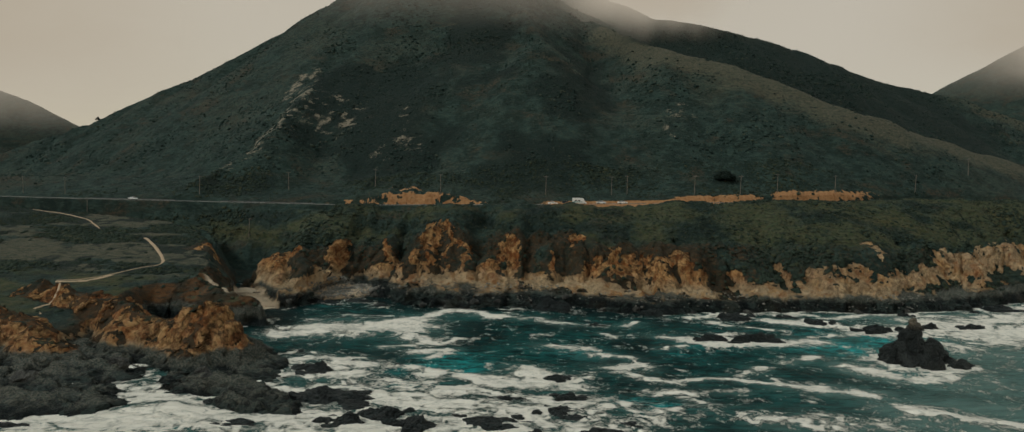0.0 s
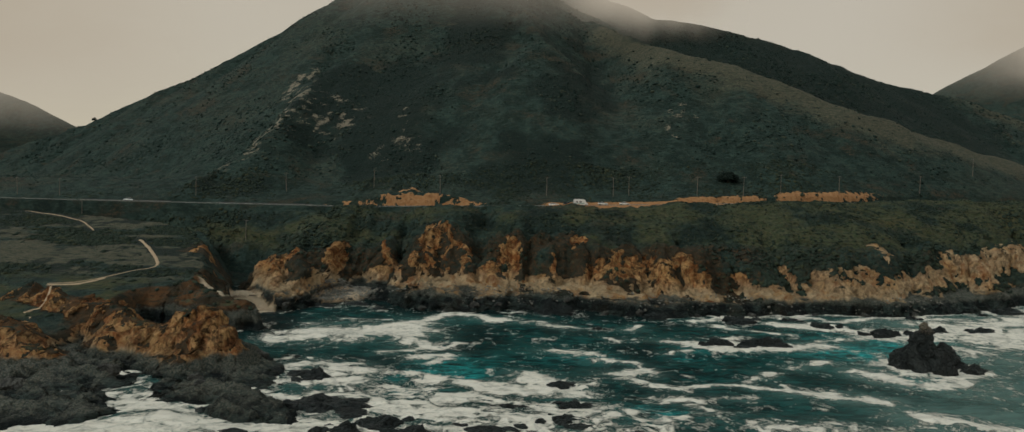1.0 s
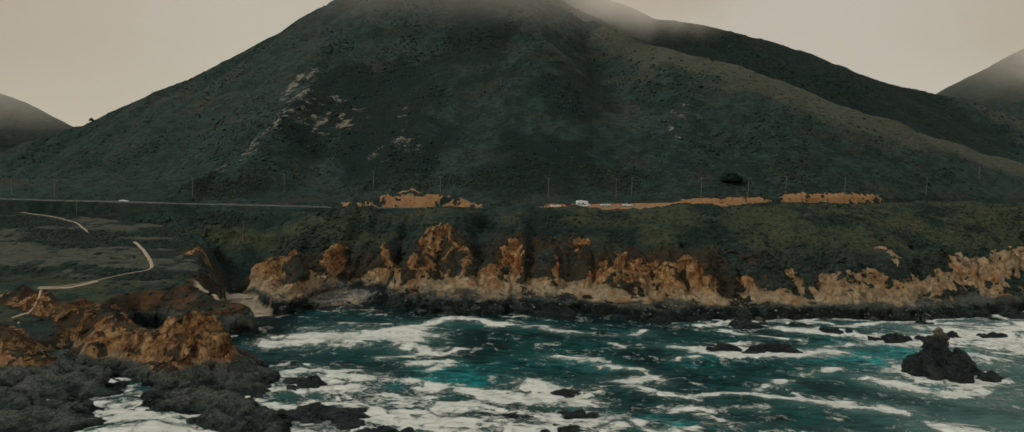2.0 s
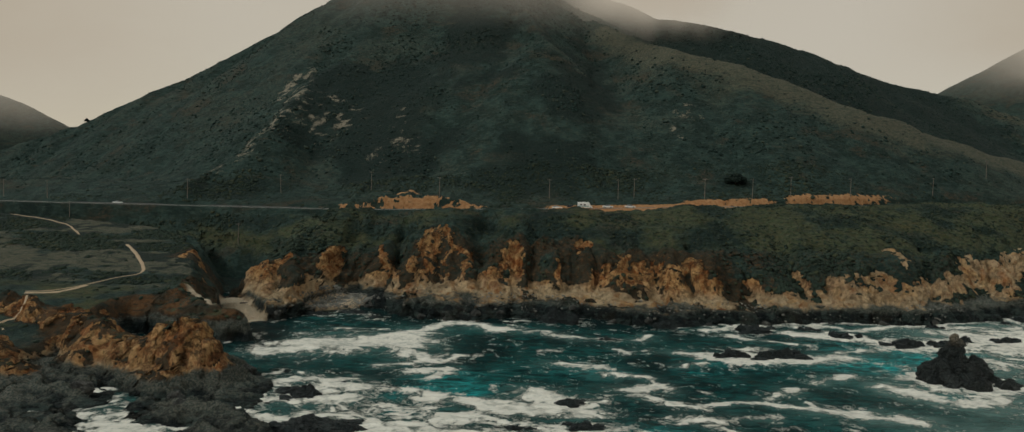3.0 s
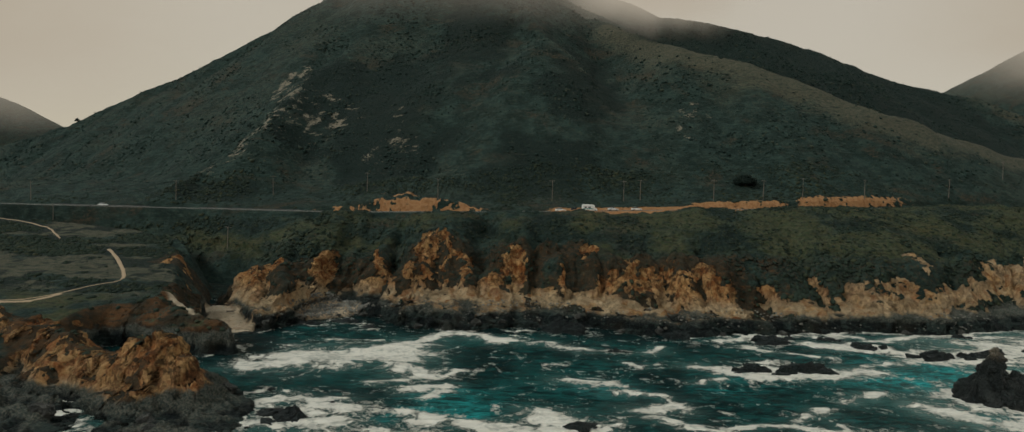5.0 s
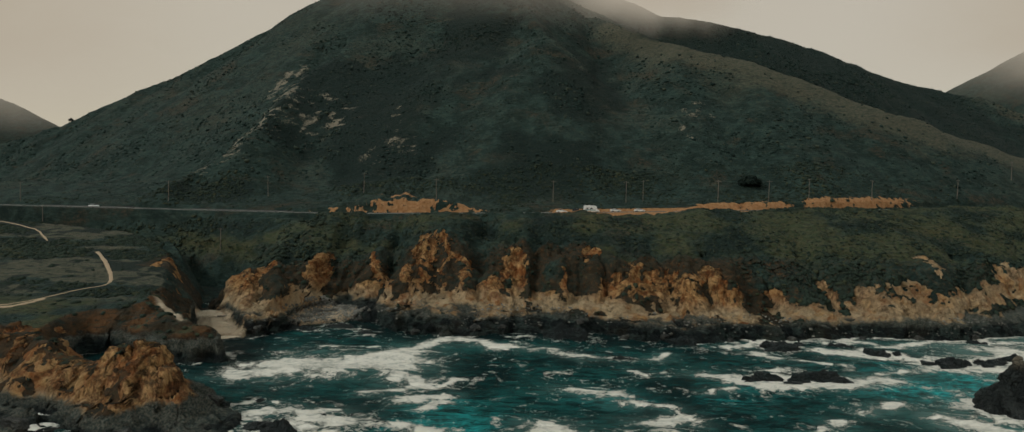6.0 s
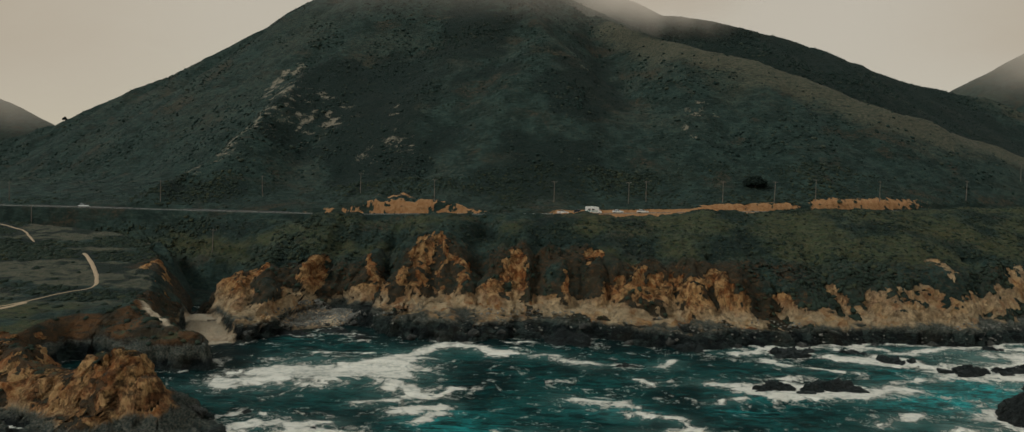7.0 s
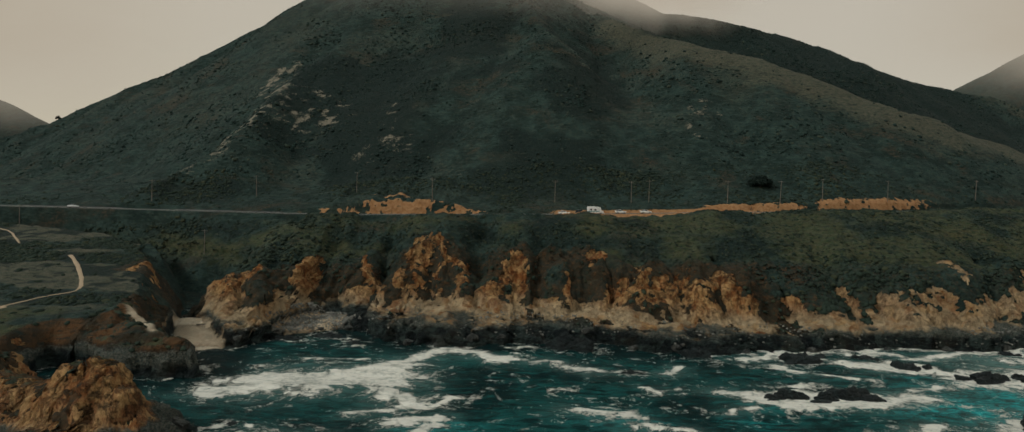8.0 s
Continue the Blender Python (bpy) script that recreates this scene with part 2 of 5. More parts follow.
    ramp = zr + bank_h * smooth(0, 2.6, rise) + 0.26 * np.minimum(rise, 40)
    hill = ridge(x, y, CREST_LEFT, 0.82)
    for crest, slope in ((CREST_FRONT_LEFT, 0.80), (CREST_FRONT, 0.80), (CREST_RIGHT, 0.80), (CREST_BEHIND, 0.72)):
        hill = smax(hill, ridge(x, y, crest, slope), 9.0)
    hill = hill + 5.0 * fbm(x * 0.012, y * 0.012, octaves=4, seed=61) - 3.0 * (1 - np.abs(fbm(x * 0.03, y * 0.008, octaves=2, seed=71))) ** 3 - 1.0
    up = smin(smax(ramp, hill, 7.0), zr + bank_h + 1.2 + 0.95 * rise, 3.0)
    z = np.where(back > 5.0, zr + (up - zr) * smooth(5.0, 6.2, back), z)
    return z


TRAIL_UP = [(-232, 308), (-214, 301), (-202, 294.8), (-192, 289), (-186.5, 284), (-182.5, 279.5), (-178, 275), (-174, 271)]
TRAIL_BEND = [(-146, 256), (-143.5, 253.5), (-140.3, 249.8), (-136.5, 245.4), (-133.2, 241.2), (-129, 235.8), (-126, 231.8), (-123.6, 228), (-121.6, 225), (-120.6, 222.4)]
TRAIL_OUT = [(-120.6, 222.4), (-120.3, 220.6), (-121, 218.6), (-123.2, 216.4), (-125.2, 213.5), (-126.8, 209.5), (-128, 206), (-130, 202.5), (-133.5, 199.8), (-140, 198)]
TRAIL_END = [(-127.6, 205.5), (-128.4, 201.5), (-130.5, 198.6), (-134, 197.4), (-139, 196.8)]
TRAIL_TIP = [(-127.4, 183.0), (-126.2, 179.6), (-125.4, 177.2), (-127.2, 175.0), (-127.4, 172.4), (-124.6, 170.0), (-122.0, 167.6)]
TRAIL_SIDE = [(-122, 222), (-132, 225), (-150, 228), (-175, 228)]
TRAILS = [(TRAIL_UP, 0.75), (TRAIL_BEND, 1.25), (TRAIL_OUT, 0.45), (TRAIL_END, 1.9), (TRAIL_TIP, 0.6)]


def way_distance(x, y, pts):
    best = np.full_like(x, 1e9)
    for (x0, y0), (x1, y1) in zip(pts, pts[1:]):
        dx, dy = x1 - x0, y1 - y0
        t = np.clip(((x - x0) * dx + (y - y0) * dy) / (dx * dx + dy * dy), 0, 1)
        best = np.minimum(best, (x - x0 - t * dx) ** 2 + (y - y0 - t * dy) ** 2)
    return np.sqrt(best)


def trail_distance(x, y):
    return np.minimum(np.minimum(way_distance(x, y, TRAIL_UP), way_distance(x, y, TRAIL_BEND)), np.minimum(way_distance(x, y, TRAIL_OUT), way_distance(x, y, TRAIL_SIDE) + 0.8))


def buttress_distance(x, y):
    best = np.full_like(x, 1e9)
    for crest in BUTTRESSES:
        best = np.minimum(best, way_distance(x, y, [(a, b) for a, b, c in crest]))
    return best


# ---- materials ----
class Nodes:
    """Short hand for building a node material."""

    def __init__(self, name):
        self.mat = bpy.data.materials.new(name)
        self.mat.use_nodes = True
        self.t = self.mat.node_tree
        self.bsdf = self.t.nodes["Principled BSDF"]
        self.out = self.t.nodes["Material Output"]

    def add(self, kind, **props):
        n = self.t.nodes.new(kind)
        for key, value in props.items():
            setattr(n, key, value)
        return n

    def join(self, a, b):
        self.t.links.new(a, b)

    def put(self, socket, value):
        if hasattr(value, "is_output"):
            self.join(value, socket)
        else:
            socket.default_value = value

    def pos(self, scale=(1, 1, 1)):
        g = self.add("ShaderNodeNewGeometry")
        m = self.add("ShaderNodeVectorMath", operation="MULTIPLY")
        self.join(g.outputs["Position"], m.inputs[0])
        m.inputs[1].default_value = scale
        return m.outputs[0]

    def noise(self, vec, scale, detail=4.0, rough=0.55, distort=0.0):
        n = self.add("ShaderNodeTexNoise")
        self.join(vec, n.inputs["Vector"])
        n.inputs["Scale"].default_value = scale
        n.inputs["Detail"].default_value = detail
        n.inputs["Roughness"].default_value = rough
        n.inputs["Distortion"].default_value = distort
        return n.outputs[0]

    def cells(self, vec, scale, feature="F1", randomness=1.0):
        v = self.add("ShaderNodeTexVoronoi", feature=feature)
        self.join(vec, v.inputs["Vector"])
        v.inputs["Scale"].default_value = scale
        v.inputs["Randomness"].default_value = randomness
        return v

    def warped(self, vec, scale, amount):
        """A place shifted by noise, for broken and curved joints."""
        n = self.add("ShaderNodeTexNoise")
        self.join(vec, n.inputs["Vector"])
        n.inputs["Scale"].default_value = scale
        n.inputs["Detail"].default_value = 3.0
        m = self.add("ShaderNodeVectorMath", operation="MULTIPLY_ADD")
        self.join(n.outputs["Color"], m.inputs[0])
        m.inputs[1].default_value = (amount, amount, amount)
        self.join(vec, m.inputs[2])
        return m.outputs[0]

    def ramp(self, fac, lo, hi):
        r = self.add("ShaderNodeMapRange", interpolation_type="SMOOTHSTEP")
        self.put(r.inputs["Value"], fac)
        r.inputs["From Min"].default_value = lo
        r.inputs["From Max"].default_value = hi
        return r.outputs[0]

    def math(self, op, a, b=0.0, clamp=False):
        m = self.add("ShaderNodeMath", operation=op, use_clamp=clamp)
        self.put(m.inputs[0], a)
        self.put(m.inputs[1], b)
        return m.outputs[0]

    def mix(self, fac, a, b):
        m = self.add("ShaderNodeMix", data_type="RGBA")
        self.put(m.inputs[0], fac)
        self.put(m.inputs[6], a if hasattr(a, "is_output") else (*a, 1))
        self.put(m.inputs[7], b if hasattr(b, "is_output") else (*b, 1))
        return m.outputs[2]

    def attr(self, name):
        a = self.add("ShaderNodeAttribute", attribute_name=name)
        s = self.add("ShaderNodeSeparateColor")
        self.join(a.outputs["Color"], s.inputs[0])
        return s.outputs[0], s.outputs[1], s.outputs[2], a.outputs["Alpha"]

    def bump(self, height, strength, distance):
        b = self.add("ShaderNodeBump")
        self.put(b.inputs["Height"], height)
        b.inputs["Strength"].default_value = strength
        b.inputs["Distance"].default_value = distance
        self.join(b.outputs[0], self.bsdf.inputs["Normal"])

    def finish(self, color, rough, spec=0.3, metal=0.0):
        self.put(self.bsdf.inputs["Base Color"], color if hasattr(color, "is_output") else (*color, 1))
        self.put(self.bsdf.inputs["Roughness"], rough)
        self.bsdf.inputs["Specular IOR Level"].default_value = spec
        self.bsdf.inputs["Metallic"].default_value = metal
        return self.mat


def ground_material():
    """Chaparral, dry grass, bare rock, wet rock, cut soil and sand, by what lies where."""
    n = Nodes("coastal_ground")
    bare, wet, pale, rust = n.attr("cover")
    soil, sand, grass, outcrop = n.attr("cover_b")
    dense, arid_lit, ice, open_shore = n.attr("cover_c")
    p = n.pos()
    big, med, fine = n.noise(p, 0.02, 4), n.noise(p, 0.11, 5, 0.6), n.noise(p, 0.7, 5, 0.65)
    tiny = n.noise(p, 2.6, 3, 0.6)
    grit = n.math("ADD", n.math("MULTIPLY", n.math("SUBTRACT", fine, 0.5), 1.1), n.math("MULTIPLY", n.math("SUBTRACT", tiny, 0.5), 0.7))

    def crisp(mask, edge=0.12):
        return n.ramp(n.math("ADD", mask, grit), 0.5 - edge, 0.5 + edge)

    bare, wet, soil, rust, outcrop, grass = crisp(bare), crisp(wet, 0.38), crisp(soil), crisp(rust, 0.3), crisp(outcrop), crisp(grass, 0.4)
    dense = crisp(dense, 0.3)
    veg = n.mix(n.ramp(med, 0.40, 0.62), VEG_DARK, VEG_MID)
    veg = n.mix(n.math("MULTIPLY", n.ramp(fine, 0.48, 0.72), 0.55), veg, VEG_OLIVE)
    veg = n.mix(n.math("MULTIPLY", n.ramp(big, 0.52, 0.70), 0.28), veg, VEG_DRY)
    veg = n.mix(n.math("MULTIPLY", n.ramp(tiny, 0.50, 0.70), 0.6), veg, VEG_DARK)
    brush = n.noise(n.pos((0.55, 0.8, 1.3)), 0.42, 6, 0.74)
    veg = n.mix(n.math("MULTIPLY", n.ramp(brush, 0.50, 0.66), 0.8), veg, VEG_LIGHT)
    veg = n.mix(n.math("MULTIPLY", n.ramp(brush, 0.46, 0.34), 0.8), veg, VEG_DARK)
    dead = n.math("MULTIPLY", n.ramp(n.noise(n.pos((0.6, 0.6, 1.0)), 0.05, 6, 0.70, 0.6), 0.52, 0.64), 0.75)
    veg = n.mix(dead, veg, n.mix(n.ramp(fine, 0.35, 0.65), VEG_DEAD, VEG_DARK))
    # dry ground, and the light along the spur crest put into the colour
    veg = n.mix(n.math("MULTIPLY", crisp(arid_lit, 0.45), 0.85), veg, n.mix(n.ramp(fine, 0.3, 0.7), VEG_DRY, ARID_LIT))
    # thick brush, and the shaded slopes of the hill darkened in the colour
    veg = n.mix(n.math("MULTIPLY", dense, 0.92), veg, n.mix(fine, VEG_DARK, DENSE_SHADE))
    dry = n.mix(n.ramp(fine, 0.38, 0.64), GRASS_DRY, GRASS_GREEN)
    veg = n.mix(n.math("MULTIPLY", grass, 0.75), veg, dry)
    veg = n.mix(n.math("MULTIPLY", rust, n.ramp(med, 0.24, 0.54)), veg, n.mix(n.ramp(fine, 0.48, 0.72), RUST_DARK, RUST))
    veg = n.mix(n.math("MULTIPLY", crisp(ice, 0.35), 0.95), veg, n.mix(n.ramp(med, 0.36, 0.62), RUST_DARK, RUST))
    comb = n.noise(n.pos((0.30, 0.75, 1.5)), 0.75, 7, 0.76)
    veg = n.mix(n.math("MULTIPLY", n.ramp(comb, 0.50, 0.38), 0.75), veg, VEG_DARK)
    veg = n.mix(n.math("MULTIPLY", n.ramp(comb, 0.56, 0.68), 0.45), veg, VEG_TIP)
    # bare rock: orange above, paler below, broken into slanting blocks, streaked and pitted
    strata = n.noise(n.pos((0.7, 0.7, 0.8)), 0.6, 6, 0.7, 0.25)
    tilt = n.add("ShaderNodeMapping")
    tilt.inputs["Rotation"].default_value = (0.3, 0.75, 0.2)
    tilt.inputs["Scale"].default_value = (0.8, 0.8, 0.75)
    n.join(n.warped(p, 0.35, 2.2), tilt.inputs["Vector"])
    block = n.cells(tilt.outputs[0], 0.42)
    chip = n.cells(tilt.outputs[0], 1.15)
    run = n.add("ShaderNodeMapping")
    run.inputs["Rotation"].default_value = (0.25, 0.5, 0.1)
    run.inputs["Scale"].default_value = (1.0, 1.0, 0.24)
    n.join(n.warped(p, 0.22, 3.0), run.inputs["Vector"])
    flute = n.noise(run.outputs[0], 0.75, 7, 0.70, 0.3)
    tone = n.add("ShaderNodeSeparateColor")
    n.join(block.outputs["Color"], tone.inputs[0])
    tone2 = n.add("ShaderNodeSeparateColor")
    n.join(chip.outputs["Color"], tone2.inputs[0])
    mottle = n.math("ADD", n.math("MULTIPLY", n.math("ADD", strata, flute), 0.42), n.math("ADD", n.math("MULTIPLY", tone.outputs[0], 0.12), n.math("MULTIPLY", tone2.outputs[0], 0.05)))
    stone = n.mix(n.ramp(mottle, 0.40, 0.60), ROCK_ORANGE, ROCK_TAN)
    stone = n.mix(n.math("MULTIPLY", pale, n.ramp(n.math("ADD", med, n.math("MULTIPLY", tone.outputs[1], 0.25)), 0.35, 0.72)), stone, ROCK_PALE)
    stone = n.mix(n.math("MULTIPLY", n.ramp(n.math("ADD", fine, n.math("MULTIPLY", n.math("SUBTRACT", med, 0.5), 0.8)), 0.56, 0.70), n.math("SUBTRACT", 0.78, n.math("MULTIPLY", pale, 0.45))), stone, ROCK_BROWN)
    stone = n.mix(n.math("MULTIPLY", n.ramp(tiny, 0.64, 0.76), 0.35), stone, ROCK_BROWN)
    stain = n.noise(n.pos((1.3, 1.3, 0.22)), 0.8, 4, 0.65, 0.5)
    stone = n.mix(n.math("MULTIPLY", n.ramp(stain, 0.52, 0.70), n.math("SUBTRACT", 0.75, n.math("MULTIPLY", pale, 0.5))), stone, ROCK_RED)
    # crevice shade put into the colour: brown along the folds and flutes
    fold = n.noise(n.pos((1.0, 1.0, 0.5)), 0.2, 6, 0.68, 0.5)
    gap = n.math("SUBTRACT", 1.0, n.ramp(n.math("ABSOLUTE", n.math("SUBTRACT", fold, 0.5)), 0.0, 0.035))
    gap = n.math("MAXIMUM", gap, n.math("MULTIPLY", n.ramp(flute, 0.44, 0.34), 0.9))
    stone = n.mix(n.math("MULTIPLY", gap, n.math("SUBTRACT", 0.6, n.math("MULTIPLY", pale, 0.46))), stone, ROCK_BROWN)
    col = n.mix(bare, veg, stone)
    col = n.mix(outcrop, col, n.mix(fine, OUTCROP_A, OUTCROP_B))
    col = n.mix(soil, col, n.mix(n.math("MULTIPLY", n.ramp(n.noise(n.pos((1.0, 1.0, 0.4)), 0.6, 5, 0.65), 0.5, 0.7), 0.6), n.mix(n.ramp(fine, 0.3, 0.7), SOIL_A, SOIL_B), ROCK_RED))
    col = n.mix(sand, col, n.mix(n.ramp(fine, 0.3, 0.7), SAND_A, SAND_B))
    ledge = n.noise(n.pos((0.5, 0.7, 1.9)), 0.8, 7, 0.72, 0.4)
    wetrock = n.mix(n.ramp(n.math("ADD", n.math("MULTIPLY", ledge, 0.8), n.math("MULTIPLY", tone.outputs[2], 0.2)), 0.46, 0.60), WET_DARK, WET_GREY)
    wetrock = n.mix(n.math("MULTIPLY", n.ramp(med, 0.52, 0.70), 0.5), wetrock, WET_BROWN)
    zed = n.add("ShaderNodeSeparateXYZ")
    n.join(p, zed.inputs[0])
    drier = n.ramp(n.math("ADD", n.math("SUBTRACT", zed.outputs[2], n.math("MULTIPLY", open_shore, 2.6)), n.math("MULTIPLY", n.math("SUBTRACT", fine, 0.5), 4.0)), 0.5, 2.2)
    wetrock = n.mix(n.math("MULTIPLY", drier, 0.82), wetrock, n.mix(n.ramp(tiny, 0.35, 0.65), WET_GREY, SPLASH))
    col = n.mix(wet, col, wetrock)
    rough = n.math("SUBTRACT", 0.93, n.math("MULTIPLY", wet, 0.38))
    h = n.math("ADD", n.math("MULTIPLY", fine, 0.7), n.math("MULTIPLY", tiny, 0.35))
    h = n.math("ADD", h, n.math("MULTIPLY", n.math("MULTIPLY", bare, strata), 2.4))
    facet = n.math("ADD", n.math("MULTIPLY", flute, 2.2), n.math("MULTIPLY", tone.outputs[0], 0.25))
    h = n.math("ADD", h, n.math("MULTIPLY", n.math("MAXIMUM", bare, wet), facet))
    h = n.math("SUBTRACT", h, n.math("MULTIPLY", n.math("MULTIPLY", bare, gap), 0.9))
    h = n.math("ADD", h, n.math("MULTIPLY", n.math("MULTIPLY", wet, ledge), 1.8))
    n.bump(h, 1.0, 1.1)
    return n.finish(col, rough, 0.22)


VEG_DARK, VEG_MID, VEG_OLIVE, VEG_DRY = (0.008, 0.020, 0.017), (0.025, 0.049, 0.042), (0.036, 0.056, 0.034), (0.062, 0.068, 0.044)
GRASS_DRY, GRASS_GREEN, RUST = (0.092, 0.080, 0.036), (0.038, 0.056, 0.022), (0.118, 0.056, 0.022)
VEG_TIP = (0.082, 0.088, 0.054)
VEG_DEAD = (0.075, 0.052, 0.030)
VEG_LIGHT, ARID_LIT = (0.041, 0.070, 0.058), (0.122, 0.108, 0.075)
RUST_DARK, DENSE_SHADE = (0.034, 0.025, 0.014), (0.007, 0.013, 0.011)
ROCK_ORANGE, ROCK_TAN, ROCK_PALE, ROCK_BROWN = (0.36, 0.125, 0.036), (0.68, 0.40, 0.17), (0.70, 0.53, 0.33), (0.036, 0.024, 0.015)
SPLASH = (0.25, 0.24, 0.19)
ROCK_RED = (0.19, 0.073, 0.028)
OUTCROP_A, OUTCROP_B = (0.11, 0.094, 0.070), (0.32, 0.275, 0.205)
SOIL_A, SOIL_B = (0.32, 0.155, 0.066), (0.43, 0.24, 0.115)
SAND_A, SAND_B = (0.70, 0.54, 0.38), (0.80, 0.66, 0.49)
WET_DARK, WET_GREY, WET_BROWN = (0.006, 0.013, 0.014), (0.050, 0.075, 0.067), (0.044, 0.034, 0.020)
M_GROUND = ground_material()


def scrub_material(name, a, b, c):
    n = Nodes(name)
    g = n.add("ShaderNodeNewGeometry")
    r = g.outputs["Random Per Island"]
    col = n.mix(n.ramp(r, 0.0, 0.6), a, b)
    col = n.mix(n.ramp(r, 0.72, 1.0), col, c)
    f = n.noise(n.pos(), 3.0, 3)
    col = n.mix(n.math("MULTIPLY", f, 0.6), col, a)
    n.bump(n.noise(n.pos(), 5.0, 3), 0.6, 0.25)
    return n.finish(col, 0.9, 0.15)


def sea_material():
    n = Nodes("sea_water")
    foam, deep, wash, clear = n.attr("foam")
    shore_shade = n.math("SUBTRACT", 1.0, clear, True)
    p = n.pos()
    wide = n.noise(p, 0.045, 3, 0.5, 0.4)
    curl = n.noise(n.pos((0.8, 1.0, 1.0)), 0.15, 8, 0.64, 1.3)
    fine = n.noise(n.pos((0.75, 1.0, 1.0)), 0.55, 6, 0.66, 0.9)
    fleck = n.noise(p, 2.3, 4, 0.7, 0.4)
    chop = n.noise(n.pos((0.34, 1.0, 1.0)), 0.62, 6, 0.66, 0.5)
    # wave shading put into the colour: dark trough and lighter back of every small wave
    body = n.mix(n.ramp(n.math("ADD", n.math("MULTIPLY", wide, 0.35), n.math("MULTIPLY", chop, 0.65)), 0.43, 0.58), SEA_SHADED, SEA_MID)
    # pale churned water by the foam; towards +x a painted sky reflection
    body = n.mix(n.math("MULTIPLY", n.math("MULTIPLY", wash, wash), n.math("ADD", 0.50, n.math("MULTIPLY", chop, 0.8))), body, SEA_WASH_SHEEN)
    body = n.mix(n.math("MULTIPLY", deep, n.ramp(n.math("ADD", chop, n.math("MULTIPLY", curl, 0.6)), 0.62, 0.92)), body, n.mix(n.ramp(fine, 0.35, 0.62), SEA_JADE, SEA_TURQUOISE))
    # dark cliff reflection near the shore put into the colour, along with kelp
    body = n.mix(n.math("MULTIPLY", shore_shade, n.math("SUBTRACT", 1.15, n.math("MULTIPLY", chop, 0.8)), True), body, SEA_SHORE_SHADE)
    # foam: a solid sheet, torn at its rim into threads and flecks
    level = n.math("ADD", n.math("MULTIPLY", foam, 0.90), n.math("ADD", n.math("MULTIPLY", n.math("SUBTRACT", curl, 0.5), 2.7), n.math("MULTIPLY", n.math("SUBTRACT", fine, 0.5), 1.2)))
    solid = n.ramp(level, 0.42, 0.62)
    web = n.noise(n.pos((0.7, 1.0, 1.0)), 0.33, 6, 0.6, 2.0)
    thread = n.math("SUBTRACT", 1.0, n.ramp(n.math("ABSOLUTE", n.math("SUBTRACT", web, 0.5)), 0.008, 0.05))
    torn = n.math("ADD", n.math("MULTIPLY", thread, 0.95), n.math("MULTIPLY", n.ramp(n.math("ADD", fleck, n.math("MULTIPLY", chop, 0.5)), 0.78, 0.98), 0.7))
    lacy = n.math("MULTIPLY", n.ramp(n.math("ADD", level, n.math("MULTIPLY", wash, 0.10)), 0.20, 0.46), torn, True)
    crest = n.math("MULTIPLY", n.ramp(chop, 0.70, 0.78), n.math("ADD", 0.06, n.math("MULTIPLY", wash, 0.30)))
    white = n.math("MAXIMUM", n.math("MAXIMUM", solid, lacy), crest)
    col = n.mix(white, body, n.mix(n.ramp(n.math("ADD", n.math("MULTIPLY", fine, 0.6), n.math("MULTIPLY", curl, 0.4)), 0.38, 0.56), FOAM_A, FOAM_B))
    n.put(n.bsdf.inputs["IOR"], 1.333)
    ripple = n.math("ADD", chop, n.math("MULTIPLY", white, 0.30))
    n.bump(ripple, 1.0, 1.3)
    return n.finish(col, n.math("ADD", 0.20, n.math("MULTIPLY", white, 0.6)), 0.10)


SEA_SHADED, SEA_MID, SEA_TURQUOISE, SEA_JADE = (0.002, 0.019, 0.020), (0.010, 0.074, 0.070), (0.028, 0.46, 0.46), (0.012, 0.17, 0.17)
SEA_SHORE_SHADE = (0.002, 0.010, 0.011)
SEA_WASH_SHEEN, FOAM_A, FOAM_B = (0.105, 0.190, 0.172), (0.44, 0.44, 0.39), (0.84, 0.80, 0.71)
M_SEA = sea_material()


def rock_material(name, dark, light, brown, cap=None, cap_z=(7.5, 10.5)):
    n = Nodes(name)
    p = n.pos()
    a, b, c = n.noise(p, 0.35, 5, 0.65), n.noise(p, 1.3, 5, 0.7), n.noise(p, 4.5, 3)
    col = n.mix(n.ramp(a, 0.35, 0.68), dark, light)
    col = n.mix(n.math("MULTIPLY", n.ramp(b, 0.55, 0.72), 0.6), col, brown)
    if cap:
        s = n.add("ShaderNodeSeparateXYZ")
        n.join(n.pos(), s.inputs[0])
        z = n.math("ADD", s.outputs[2], n.math("MULTIPLY", n.math("SUBTRACT", b, 0.5), 4.0))
        col = n.mix(n.math("MULTIPLY", n.ramp(z, *cap_z), 0.85), col, cap)
    crack = n.cells(n.warped(p, 0.8, 0.9), 0.9, "DISTANCE_TO_EDGE").outputs["Distance"]
    col = n.mix(n.math("SUBTRACT", 0.75, n.math("MULTIPLY", n.ramp(crack, 0.0, 0.10), 0.75)), col, dark)
    bed = n.noise(n.pos((0.6, 0.6, 2.2)), 1.5, 6, 0.72)
    n.bump(n.math("ADD", n.math("ADD", b, bed), n.math("ADD", n.math("MULTIPLY", c, 0.4), n.math("MULTIPLY", n.ramp(crack, 0.0, 0.2), 0.5))), 1.0, 0.8)
    return n.finish(col, n.math("SUBTRACT", 0.72, n.math("MULTIPLY", a, 0.4)), 0.4)


